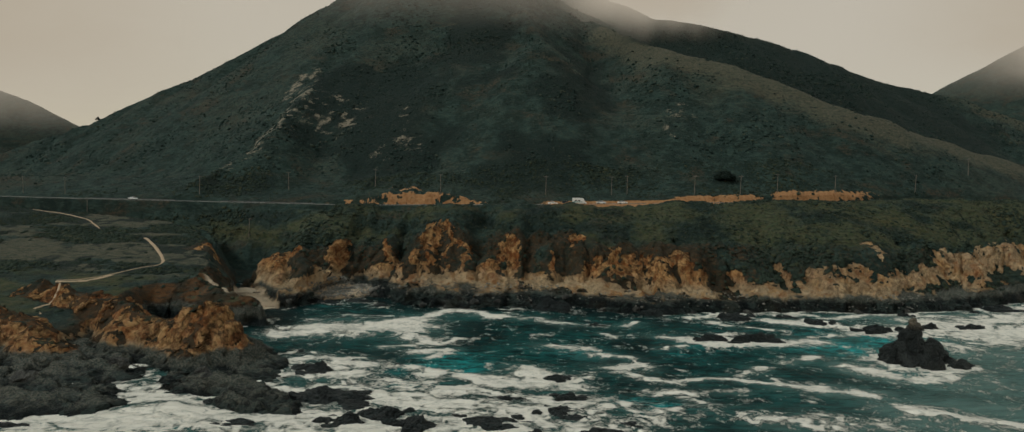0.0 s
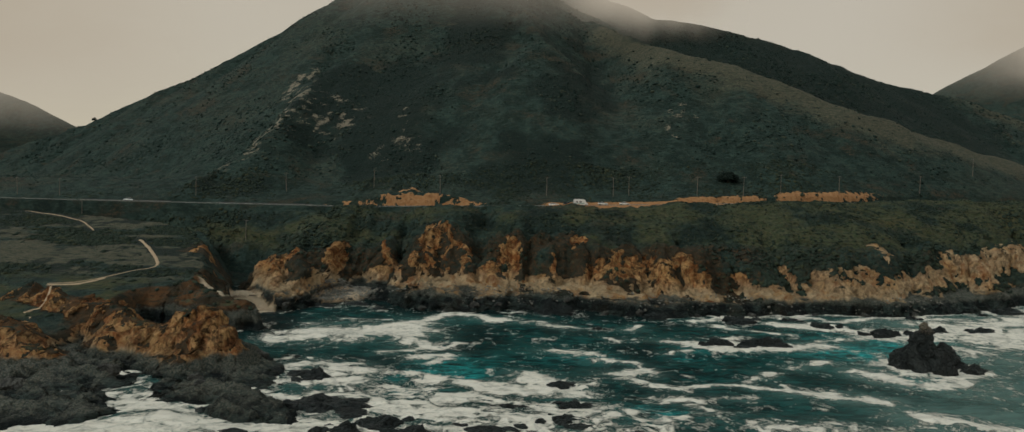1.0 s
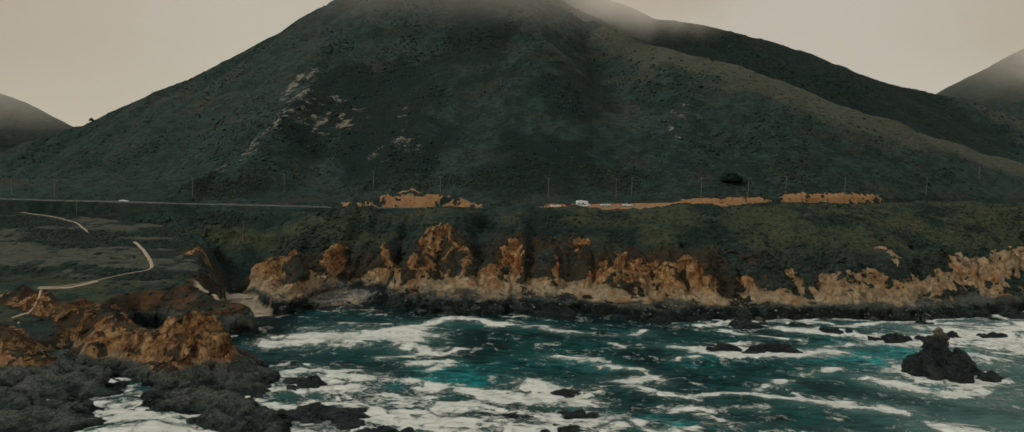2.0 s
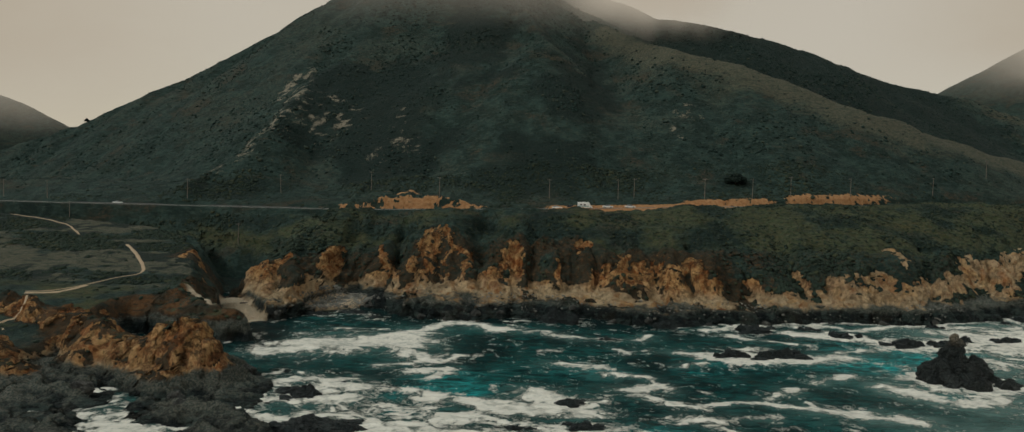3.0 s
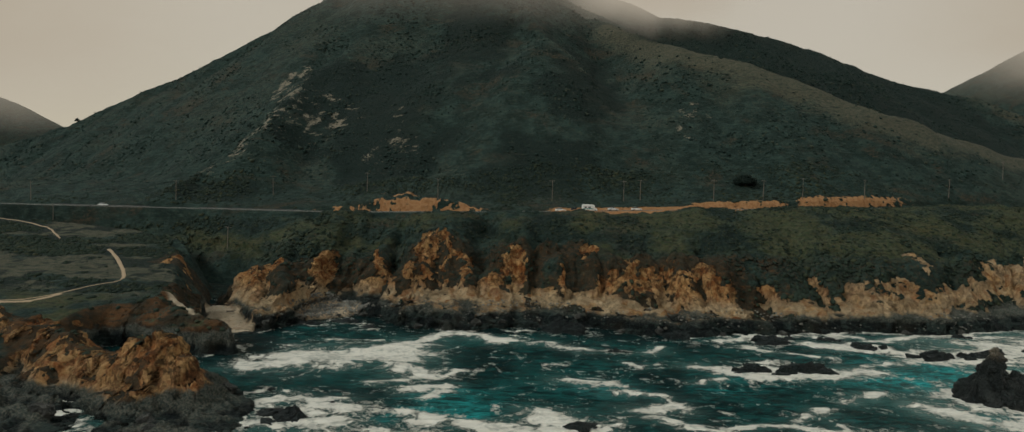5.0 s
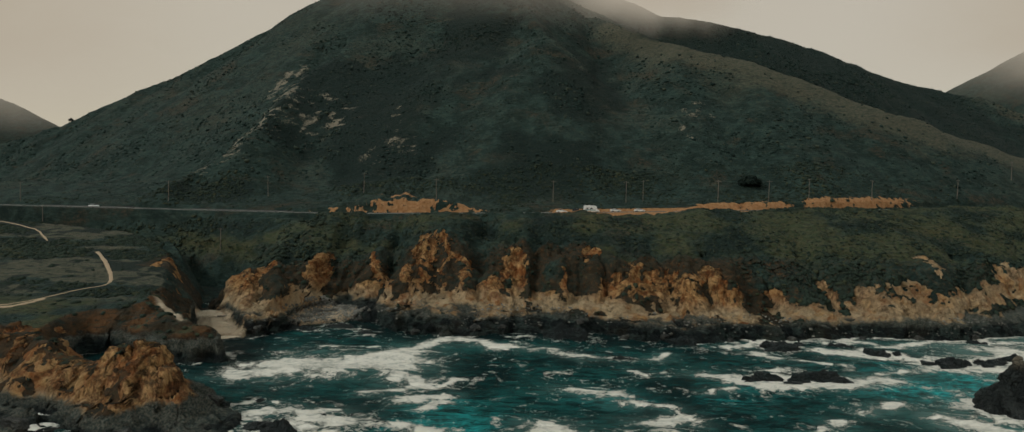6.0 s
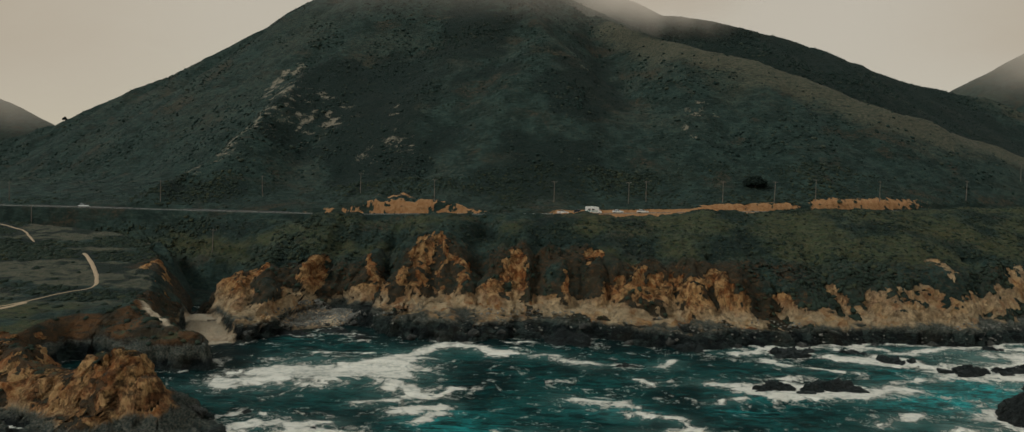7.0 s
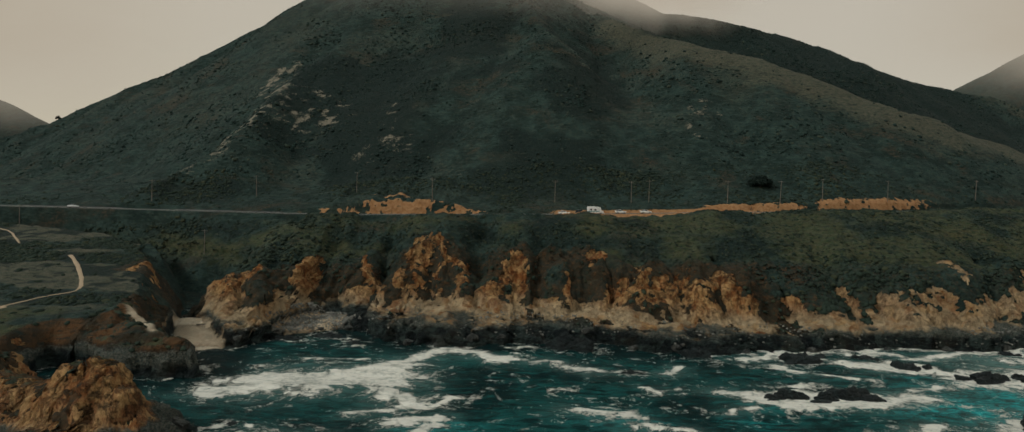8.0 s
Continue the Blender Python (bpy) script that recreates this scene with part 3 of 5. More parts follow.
M_SEAROCK = rock_material("wet_sea_rock", (0.004, 0.009, 0.010), (0.022, 0.036, 0.036), (0.026, 0.023, 0.015))
M_STACK = rock_material("sea_stack_rock", (0.005, 0.009, 0.009), (0.030, 0.038, 0.036), (0.032, 0.027, 0.018), (0.24, 0.20, 0.145), (8.2, 11.0))


# ---- meshes ----
def grid_mesh(name, px, py, pz, colors, material):
    """A mesh from rows and columns of places, with colour attributes."""
    rows, cols = px.shape
    me = bpy.data.meshes.new(name)
    co = np.stack([px, py, pz], -1).reshape(-1, 3).astype(np.float32)
    i = (np.arange(rows - 1)[:, None] * cols + np.arange(cols - 1)[None]).reshape(-1)
    quads = np.stack([i, i + 1, i + cols + 1, i + cols], -1).astype(np.int32)
    me.vertices.add(len(co))
    me.vertices.foreach_set("co", co.reshape(-1))
    me.loops.add(quads.size)
    me.loops.foreach_set("vertex_index", quads.reshape(-1))
    me.polygons.add(len(quads))
    me.polygons.foreach_set("loop_start", np.arange(0, quads.size, 4, dtype=np.int32))
    me.polygons.foreach_set("use_smooth", np.ones(len(quads), bool))
    me.update(calc_edges=True)
    for key, arr in colors.items():
        a = me.attributes.new(key, "FLOAT_COLOR", "POINT")
        a.data.foreach_set("color", arr.reshape(-1, 4).astype(np.float32).reshape(-1))
    me.materials.append(material)
    return me


def grid_normals(px, py, pz):
    p = np.stack([px, py, pz], -1)
    du = np.gradient(p, axis=1)
    dv = np.gradient(p, axis=0)
    n = np.cross(du, dv)
    return n / np.maximum(np.linalg.norm(n, axis=-1, keepdims=True), 1e-9)


# bare rock on the sea cliff: faces and spines from x, z to x, z, and half width
BARE_WEST = [(-119, 16.9, -112.2, 11.4, 0.8), (-94, 10.5, -90, 5, 4.3), (-88, 11.5, -83.5, 5.4, 5.2), (-93, 3, -73, 5.5, 3.6), (-71.4, 16.4, -68.6, 10.2, 2.5), (-68.8, 8.9, -67.1, 4.5, 1.5), (-59.9, 3.3, -50.2, 6.4, 2.7),
             (-55.4, 20.3, -47.7, 9.3, 1.3), (-44.8, 7.5, -40.6, 4.2, 2.1), (-38.7, 12.5, -34.5, 22.4, 2.7), (-34.7, 23.4, -31.0, 26.5, 2.9), (-34.0, 19.3, -31.0, 21.4, 2.5), (-28.5, 27.2, -22.9, 19.6, 1.6),
             (-22.9, 19.6, -17.6, 16.8, 1.9), (-19.9, 14.9, -18.9, 9.3, 1.5), (-36.3, 4.5, -19.0, 6.6, 1.9)]
BARE_MID = [(-18.6, 5.2, -9.7, 8.6, 2.2), (-7.6, 10.7, -0.4, 19.2, 2.7), (0.7, 20.3, -0.1, 9.5, 2.6), (-9.5, 6.0, 2.0, 5.4, 2.5), (5.3, 6.8, 12.4, 8.6, 1.9), (15.1, 16.5, 16.1, 9.0, 1.1), (24.0, 20.1, 28.4, 22.7, 2.1),
            (25.1, 8.3, 40.2, 16.9, 1.5), (40.6, 18.1, 42.0, 19.6, 2.0), (43.0, 14.1, 47.6, 17.4, 1.5), (49.3, 13.6, 48.7, 6.6, 2.7), (54.2, 13.9, 58.4, 9.1, 2.7), (65.8, 16.3, 69.4, 8.9, 3.2), (57.9, 6.5, 73.1, 5.9, 1.9),
            (22.7, 7.2, 34.2, 8.4, 1.5)]
BARE_EAST = [(84.4, 9.7, 90.4, 5.2, 3.2), (105.9, 13.6, 106.6, 7.1, 1.8), (109.8, 5.8, 119.0, 9.6, 2.6), (119.8, 7.4, 137.1, 8.8, 3.0), (143.0, 24.6, 146.0, 20.4, 1.9), (137.7, 8.4, 175.3, 13.2, 3.4), (121.9, 7.3, 148.0, 7.3, 2.5),
             (175, 14, 240, 17, 5.5)]
# broad faces half overgrown in spots
BARE_SPOTTED = [(47, 11.5, 69, 10.5, 6.0), (30, 11, 42, 13, 4.0), (-33, 14, -24, 12, 6.0), (112, 9.5, 136, 12, 3.4)]
# pale crags on the hillside: a spine of rock, and patches by x, y, radii and how much rock shows
CRAG_LINE = [(-154, 474), (-147, 445), (-143, 410), (-146, 376), (-162, 360)]
CRAGS = [(-124, 420, 30, 34, 0.42), (-106, 413, 24, 12, 0.42), (-70, 400, 7, 40, 0.40), (-199, 404, 5, 9, 0.45), (90, 378, 6, 14, 0.42), (-70, 380, 26, 14, 0.36), (100, 397, 13, 16, 0.40), (44, 434, 16, 14, 0.30), (92, 442, 14, 12, 0.28), (-40, 350, 30, 12, 0.26), (160, 440, 40, 12, 0.22)]
# thicker chaparral on the hillside, slope shade painted in as darker colour: x, y, radii
SHADED_SCRUB = [(-92, 425, 44, 66), (-70, 370, 45, 35), (50, 455, 26, 45), (10, 350, 45, 25), (40, 420, 30, 45), (250, 545, 150, 45), (-10, 560, 40, 40), (-160, 335, 30, 16), (-30, 480, 34, 60)]


# the thickest brush, a wedge below the crags, with the slope's shade painted in
WEDGE = [(-146, 478), (-108, 480), (-84, 446), (-70, 408), (-56, 384), (-76, 374), (-92, 396), (-112, 412), (-132, 416), (-140, 448)]


def patch_inside(x, y):
    near = (x > -170) & (x < -30) & (y > 350) & (y < 500)
    out = np.full_like(x, -1.0)
    if near.any():
        out[near] = polygon_distance(x[near], y[near], WEDGE) / 12.0
    return out


def covers(px, py, pz, nz):
    """What covers the ground at each place: two colour attributes."""
    n1 = fbm(px * 0.07, py * 0.07, pz * 0.12, 4, seed=101)
    n2 = fbm(px * 0.25, py * 0.25, pz * 0.32, 3, seed=111)
    n4 = fbm(px * 0.62 + 0.2 * pz, py * 0.62, pz * 0.45, 2, seed=141)
    coast = smooth(9, 1, py - cliff_top(px) - 3.0 * n1) * smooth(-128, -120, px) * ((px > -104) | ((py > 242) & (py < 262))) * np.where(px < -55, smooth(210, 216, py), 1.0)
    patch = np.zeros_like(px)
    qx, qz = px + 2.2 * n1 + 1.0 * n2, pz + 2.4 * fbm(px * 0.11, py * 0.11, pz * 0.11, 3, seed=121)
    for ax, az, bx, bz, w in BARE_WEST + BARE_MID + BARE_EAST:
        u = np.clip(((qx - ax) * (bx - ax) + (qz - az) * (bz - az)) / ((bx - ax) ** 2 + (bz - az) ** 2), 0, 1)
        patch = np.maximum(patch, 1.4 - np.hypot(qx - ax - u * (bx - ax), qz - az - u * (bz - az)) / w)
    for ax, az, bx, bz, w in BARE_SPOTTED:
        u = np.clip(((qx - ax) * (bx - ax) + (qz - az) * (bz - az)) / ((bx - ax) ** 2 + (bz - az) ** 2), 0, 1)
        patch = np.maximum(patch, np.minimum(0.46, 1.4 - np.hypot(qx - ax - u * (bx - ax), qz - az - u * (bz - az)) / w))
    rib_d = buttress_distance(px, py)
    lowband = smooth(8.2, 6.2, pz + 3.2 * smooth(-74, -70, px) * smooth(-38, -44, px) + 5.0 * n1 + 2.0 * n2 + 3.0 * smooth(4, 10, rib_d))
    bare_main = np.maximum(smooth(0.30, 0.48, 0.85 * patch + 0.35 * (0.60 - nz) + 0.45 * n1 + 0.70 * n2 + 0.65 * n4) * smooth(-0.1, 0.3, patch), lowband * (1 - smooth(-87, -91, px) * smooth(228, 236, py))) * coast
    west = smooth(-98, -106, px) + (1 - smooth(-98, -106, px)) * smooth(222, 214, py) * (px < -55)
    steep = smooth(0.84, 0.62, nz)
    fin_zone = smooth(186, 172, py + 0.35 * (px + 110)) * west
    bare_head = west * np.maximum(steep * smooth(0.02, 0.26, 0.9 * n1 + 0.9 * n2 - 0.16 + 0.72 * fin_zone), fin_zone * smooth(0.93, 0.75, nz) * smooth(-0.12, 0.12, n2 + 0.9 * n1 + 0.6 * n4 + 0.07)) * (py < 235)
    bare = np.clip(np.maximum(bare_main, bare_head), 0, 1)
    wet_line = 4.4 + 0.8 * smooth(-106, -98, px) * smooth(-68, -72, px) * smooth(180, 184, py) * smooth(214, 208, py) + 1.5 * n1 + 0.9 * n2 + 1.2 * smooth(100, 170, px) - 1.5 * smooth(-60, -80, px) * smooth(182, 176, py)
    wet = smooth(wet_line + 1.2, wet_line - 0.6, pz) * (1 - smooth(238, 246, py) * (px < -88))
    pale = np.clip(np.maximum(smooth(11, 5.5, pz + 2 * n1) * 0.95, 0.7 * smooth(90, 125, px)), 0, 1) * (1 - 0.85 * west * smooth(2.6, 4.2, pz + n1))
    rust = np.maximum(coast * smooth(-0.65, 0.0, n1 + 0.12) * 0.95 * (1 - 0.6 * smooth(75, 105, px)), 1.15 * west * smooth(222, 204, py + 8 * n1) * smooth(0.99, 0.88, nz)) * smooth(280, 262, py)
    back = py - road_y(px)
    bank = smooth(5.0, 5.6, back) * smooth(9.2, 8.0, back + 2.6 * n2 + 1.6 * n4 + 1.6 * n1 + 1.5 * smooth(60, 40, px) * smooth(14, 24, np.abs(px + 42)))
    spots = np.maximum(smooth(-100, -80, px + 6 * n1) * smooth(-8, -18, px + 4 * n1), smooth(73, 84, px) * smooth(212, 160, px) * (1 - 0.8 * np.exp(-((px - 127) / 4.5) ** 2)))
    soil = bank * spots * smooth(-0.18, 0.10, n2 + 0.9 * n1 + 0.8 * n4 + 0.12 + 0.2 * smooth(60, 75, px) - 0.1 * smooth(-62, -72, px))
    strip = smooth(13.0, 14.0, back) * smooth(17.5, 16.0, back) * smooth(-84, -74, px) * smooth(-38, -52, px) * smooth(0.0, 0.35, n1 + 0.5 * n2 + 0.15)
    verge = smooth(7.6, 6.6, np.abs(back)) * smooth(8, 20, px) * smooth(120, 85, px) * 0.9
    soil = np.maximum(np.maximum(soil, 0.9 * strip), verge)
    sand = smooth(-1.2, 0.6, polygon_distance(px, py, BEACH) + 1.2 * n2) * smooth(4.5, 3.4, pz) * smooth(-0.3, 0.2, pz)
    pebbles = smooth(-1.2, 0.8, polygon_distance(px, py, SHINGLE) + 1.5 * n2) * smooth(4.0, 3.0, pz) * smooth(-0.3, 0.3, pz)
    sand = np.maximum(sand, 0.9 * pebbles)
    spill = smooth(2.2, 0.9, np.abs((px + 92.5) * 0.66 + (py - 204) * 0.75 + 1.2 * n1)) * smooth(13, 9, np.hypot(px + 92, py - 203)) * smooth(4.0, 6.0, pz)
    sand = np.maximum(sand, spill * 0.85)
    terrace = smooth(-6, 8, py - cliff_top(px)) * smooth(-4, -12, back)
    grass = np.clip(terrace * smooth(-0.3, 0.35, n1 + 0.2 * smooth(0, 60, px)) * 0.8 + west * smooth(0.9, 0.97, nz) * smooth(-0.35, 0.25, n1) * smooth(214, 202, py + 6 * n1) * (back < -8), 0, 1)
    n3 = fbm(px * 0.028, py * 0.028, octaves=3, seed=131)
    # seaward spur: crest light painted as pale dry ground, shade behind as dark brush
    spur_y = np.interp(px, [64, 106, 143, 211, 308, 448], [520, 460, 436, 400, 418, 452])
    lee_shade = smooth(4, 16, py - spur_y + 6 * n1) * smooth(70, 110, px) * smooth(420, 330, px + 8 * n1) * smooth(640, 560, py)
    crest = smooth(30, 4, -ridge(px, py, [(a, b, 0) for a, b, c in CREST_RIGHT[2:]], 1.0) + 9 * n1) + 0.7 * smooth(30, 4, -ridge(px, py, [(a, b, 0) for a, b, c in CREST_BEHIND[5:]], 1.0) + 9 * n1)
    ridge_dry = 0.75 * smooth(0.62, 0.80, nz) * smooth(-0.1, 0.4, n3) * smooth(20, 60, back)
    dry = np.maximum(ridge_dry * 0.4, 0.95 * np.clip(crest, 0, 1) * (back > 20) * (1 - lee_shade))
    crag = 0.56 * smooth(24, 3, way_distance(px + 8 * n1, py, CRAG_LINE) + 8 * n2)
    for cx, cy, rx, ry, m in CRAGS:
        crag = np.maximum(crag, m * smooth(1.25, 0.45, np.hypot((px - cx) / rx, (py - cy) / ry) + 0.4 * n1))
    crag = np.clip(crag * (0.55 + 2.1 * n2 + 0.9 * n1), 0, 0.66) * (back > 10)
    ice = west * smooth(224, 204, py + 9 * n1) * smooth(0.995, 0.93, nz) * (0.75 + 0.5 * n2) * smooth(-150, -125, px + 0.6 * (190 - py))
    dense = np.zeros_like(px)
    for cx, cy, rx, ry in SHADED_SCRUB:
        dense = np.maximum(dense, smooth(1.25, 0.6, np.hypot((px - cx) / rx, (py - cy) / ry) + 0.6 * n1 + 0.8 * n3))
    plume = smooth(0.0, 0.12, patch_inside(px + 9 * n1 + 3 * n2, py + 7 * n2))
    dense = np.maximum(np.maximum(dense * 0.8, plume), lee_shade)
    # headland top: long dark thickets with worn brown ground between
    mat_top = west * smooth(8.5, 9.5, pz) * smooth(0.88, 0.95, nz) * (back < -8)
    bush = fbm(px * 0.028, py * 0.075, octaves=4, seed=133)
    dry = np.maximum(dry, mat_top * 0.95 * smooth(0.06, -0.10, bush) * smooth(200, 212, py + 6 * n1))
    dense = np.maximum(dense, mat_top * smooth(0.02, 0.14, bush) * smooth(200, 212, py + 6 * n1))
    dense = np.maximum(dense * (back > 12) + dense * mat_top, np.maximum(terrace * smooth(0.1, 0.5, -n1 + 0.1) * 0.7, 0.85 * west * smooth(0.05, 0.3, n1 + 0.5 * n2) * smooth(9, 13, pz) * (back < -8)))
    one = np.stack([bare, wet * smooth(14, 6, pz), pale, rust], -1)
    two = np.stack([soil, sand * (1 - wet * 0.3), grass, crag], -1)
    wet_keep = 1 - np.clip(sand * 1.2, 0, 1)
    one[..., 1] *= wet_keep
    return {"cover": np.clip(one, 0, 1), "cover_b": np.clip(two, 0, 1), "cover_c": np.clip(np.stack([dense, dry, ice, smooth(182, 196, py)], -1), 0, 1)}


def ground_patch(name, xs, y0, y1, dy, rows, rough, height=land, sink=0.0):
    """A sheet of ground with its rows set closer where it is steep."""
    ys = np.arange(y0, y1 + dy / 2, dy)
    gx, gy = np.meshgrid(xs, ys)
    gz = height(gx, gy)
    step = np.sqrt(dy ** 2 + (1.15 * np.diff(gz, axis=0)) ** 2) * np.where(gz[1:] < -1.2, 0.25, 1.0)
    s = np.vstack([np.zeros((1, len(xs))), np.cumsum(step, axis=0)])
    want = np.linspace(0, 1, rows)
    py = np.empty((rows, len(xs)))
    for c in range(len(xs)):
        py[:, c] = np.interp(want * s[-1, c], s[:, c], ys)
    px = np.repeat(xs[None], rows, 0)
    pz = height(px, py)
    nrm = grid_normals(px, py, pz)
    keep = covers(px, py, pz, nrm[..., 2])
    stone = np.clip(keep["cover"][..., 0] + keep["cover"][..., 1] + 0.5 * keep["cover_b"][..., 3] + 0.35 * keep["cover_b"][..., 0], 0, 1) * (1 - keep["cover_b"][..., 1])
    flat = np.maximum(smooth(6.5, 5.0, np.abs(py - road_y(px))), smooth(4.0, 2.0, trail_distance(px, py)))
    if rough > 0:
        a = fbm(px * 0.16, py * 0.16, pz * 0.10, 4, seed=151, ridged=True, gain=0.55)
        b = fbm(px * 0.75, py * 0.75, pz * 0.55, 3, seed=161, ridged=True)
        lump = fbm(px * 0.42, py * 0.42, pz * 0.42, 3, seed=171)
        wetter = keep["cover"][..., 1]
        amount = (stone * ((1.15 + 0.3 * wetter) * (a - 0.4) + 0.55 * (b - 0.4)) + (1 - stone) * (0.42 + 0.45 * smooth(8, 0, py - cliff_top(px)) * (px > -104)) * lump) * rough * (1 - flat)
        facet = fbm(px * 0.075, py * 0.075, pz * 0.05, 2, seed=181, ridged=True)
        face = smooth(6, 0, py - cliff_top(px)) * smooth(2, 6, pz) * (px > -104)
        amount = amount + rough * face * 2.0 * (facet - 0.45)
        rill = fbm(px * 0.13 + 0.06 * pz, py * 0.13, pz * 0.07, 3, seed=191, ridged=True)
        amount = amount + rough * 1.9 * (rill - 0.4) * smooth(-70, -58, -px) * smooth(186, 176, py) * smooth(2.5, 5.0, pz) * stone
        px, py, pz = px + nrm[..., 0] * amount, py + nrm[..., 1] * amount, pz + nrm[..., 2] * amount
    me = grid_mesh(name, px, py, pz - sink, keep, M_GROUND)
    ob = new(name, me)
    return ob, (px, py, pz - sink, nrm, keep)


# ---- ground ----
ground, GP = ground_patch("ground", np.arange(-300, 300.1, 0.62), 96, 352, 0.3, 600, 1.0)
tagged(ground, "scrubby coastal terrace with orange sea cliffs and wet dark rock", "coast", kind="structure")
hillside, HP = ground_patch("hillside", np.arange(-760, 900.1, 2.2), 349, 820, 2.0, 250, 1.6, sink=0.25)
tagged(hillside, "steep hillside under dark green chaparral with pale crags", "hill", kind="structure")
for x0, x1 in ((-1400, -299), (299, 1500)):
    side, _ = ground_patch("ground_side", np.arange(x0, x1 + 0.1, 7.0), 96, 352, 2.0, 90, 0.0, sink=0.2)
    tagged(side, "scrubby coast running on beside the cliffs", "coast", kind="structure")


def far_left(x, y):
    z = ridge(x, y, [(-1700, 1650, 380), (-1330, 1560, 262), (-1150, 1500, 205), (-950, 1420, 140), (-700, 1350, 80)], 0.55)
    z = np.maximum(z, ridge(x, y, [(-1500, 1300, 190), (-1060, 1180, 125), (-900, 1130, 60)], 0.5))
    return z + 9 * fbm(x * 0.006, y * 0.006, octaves=4, seed=201)


def far_right(x, y):
    z = ridge(x, y, [(1700, 1700, 520), (1250, 1480, 440), (1080, 1420, 360), (900, 1380, 255), (760, 1330, 190)], 0.6)
    z = np.maximum(z, ridge(x, y, [(900, 860, 150), (640, 760, 128), (520, 690, 112), (440, 600, 96)], 0.45))
    return z + 9 * fbm(x * 0.006, y * 0.006, octaves=4, seed=211)


for name, x0, x1, fn in (("far_hill_north", -2400, -560, far_left), ("far_hill_south", 380, 2400, far_right)):
    hill_ob, _ = ground_patch(name, np.arange(x0, x1, 11.0), 560 if x0 > 0 else 900, 2300, 11.0, 150, 0.0, height=fn)
    tagged(hill_ob, "distant brown-green coastal hill fading into low cloud", "hill", kind="structure")


# ---- sea ----
# foam: streaks from place to place, with a half width and a strength
FOAM_COVE = [(-64.7, 179, -53.4, 185.2, 2.6, 1), (-53.8, 186.5, -32.7, 191.5, 5.2, 1.3), (-32.9, 192.9, -27.7, 204.8, 3.2, 1.2), (-27.7, 204.8, -18.4, 216.2, 2.4, 1.1), (-18.3, 215.3, -5.3, 211.6, 1.8, 1.05),
    (-5.2, 210.8, 8.3, 208.2, 1.2, 0.9), (8.2, 206.5, 15.4, 201.8, 1, 0.65), (15.1, 202.6, 18.3, 201.4, 2, 1.1), (-52.1, 204.5, -37.7, 207.8, 1, 0.65), (-50.2, 180.4, -41.9, 177, 1.4, 0.8),
    (-30.9, 182.4, -23, 173.7, 2, 1.05), (-30.5, 168.1, -22.8, 172.1, 1.1, 0.95), (-23, 173.7, -17.4, 179.5, 1, 0.8), (-22.4, 169.4, -13.1, 177.5, 0.9, 0.75), (-24.4, 163.6, -15.3, 167.5, 1.3, 0.9)]
FOAM_INNER = [(-19.4, 158.9, -14.1, 162.6, 1.4, 0.8), (-47.8, 155.1, -37.4, 157.3, 1.8, 0.95), (-38.9, 152.8, -32.1, 150.1, 2.2, 0.95), (-49, 150.7, -48.2, 142, 1.4, 0.75), (-51.6, 134.3, -47.9, 141.3, 1.6, 0.75),
    (-43.6, 143, -33.3, 142.4, 2.6, 1.05), (-32.2, 138.3, -17.6, 137.4, 3.4, 0.62), (-29.7, 148.3, -17.4, 144.7, 2.4, 0.5), (-17.7, 147.3, -3.3, 141.2, 2.4, 0.75), (-3.3, 142.6, 7.9, 141.3, 2.4, 1),
    (6.6, 150, 12.9, 139.7, 2.4, 1.1), (-21.7, 134, -0.7, 134.2, 3, 0.75), (13.4, 140.7, 19.4, 148.4, 1.2, 0.6), (11.4, 172.6, 22, 170.4, 1.5, 1), (20.6, 166.2, 31.8, 162.9, 0.9, 0.8)]
FOAM_WASH = [(24, 154.3, 32.7, 157.5, 1.7, 0.95), (25.8, 150.8, 35.8, 143.8, 1.1, 0.95), (35.7, 143.4, 44.5, 146.9, 0.8, 0.85), (44.5, 146.9, 53.5, 146.9, 0.8, 0.85), (53.5, 146.9, 61.1, 143.9, 0.8, 0.85),
    (61.1, 143.9, 71.9, 143, 0.8, 0.85), (60.6, 142.9, 77.1, 139.5, 1.6, 1.05), (43, 139.3, 50.7, 140.1, 0.9, 0.7), (31.5, 137.2, 38.7, 137.4, 1.4, 0.8), (71.2, 163, 81.3, 169.6, 0.9, 0.8),
    (61.8, 156.1, 55.1, 150.8, 1, 0.8), (62.7, 149.8, 63.6, 145.9, 0.7, 0.75), (44.1, 187.4, 54.9, 186.6, 1.6, 0.95), (54.2, 184.7, 67.6, 180.6, 2, 1.15), (68.1, 181.8, 87.5, 187.3, 2.4, 1.15)]
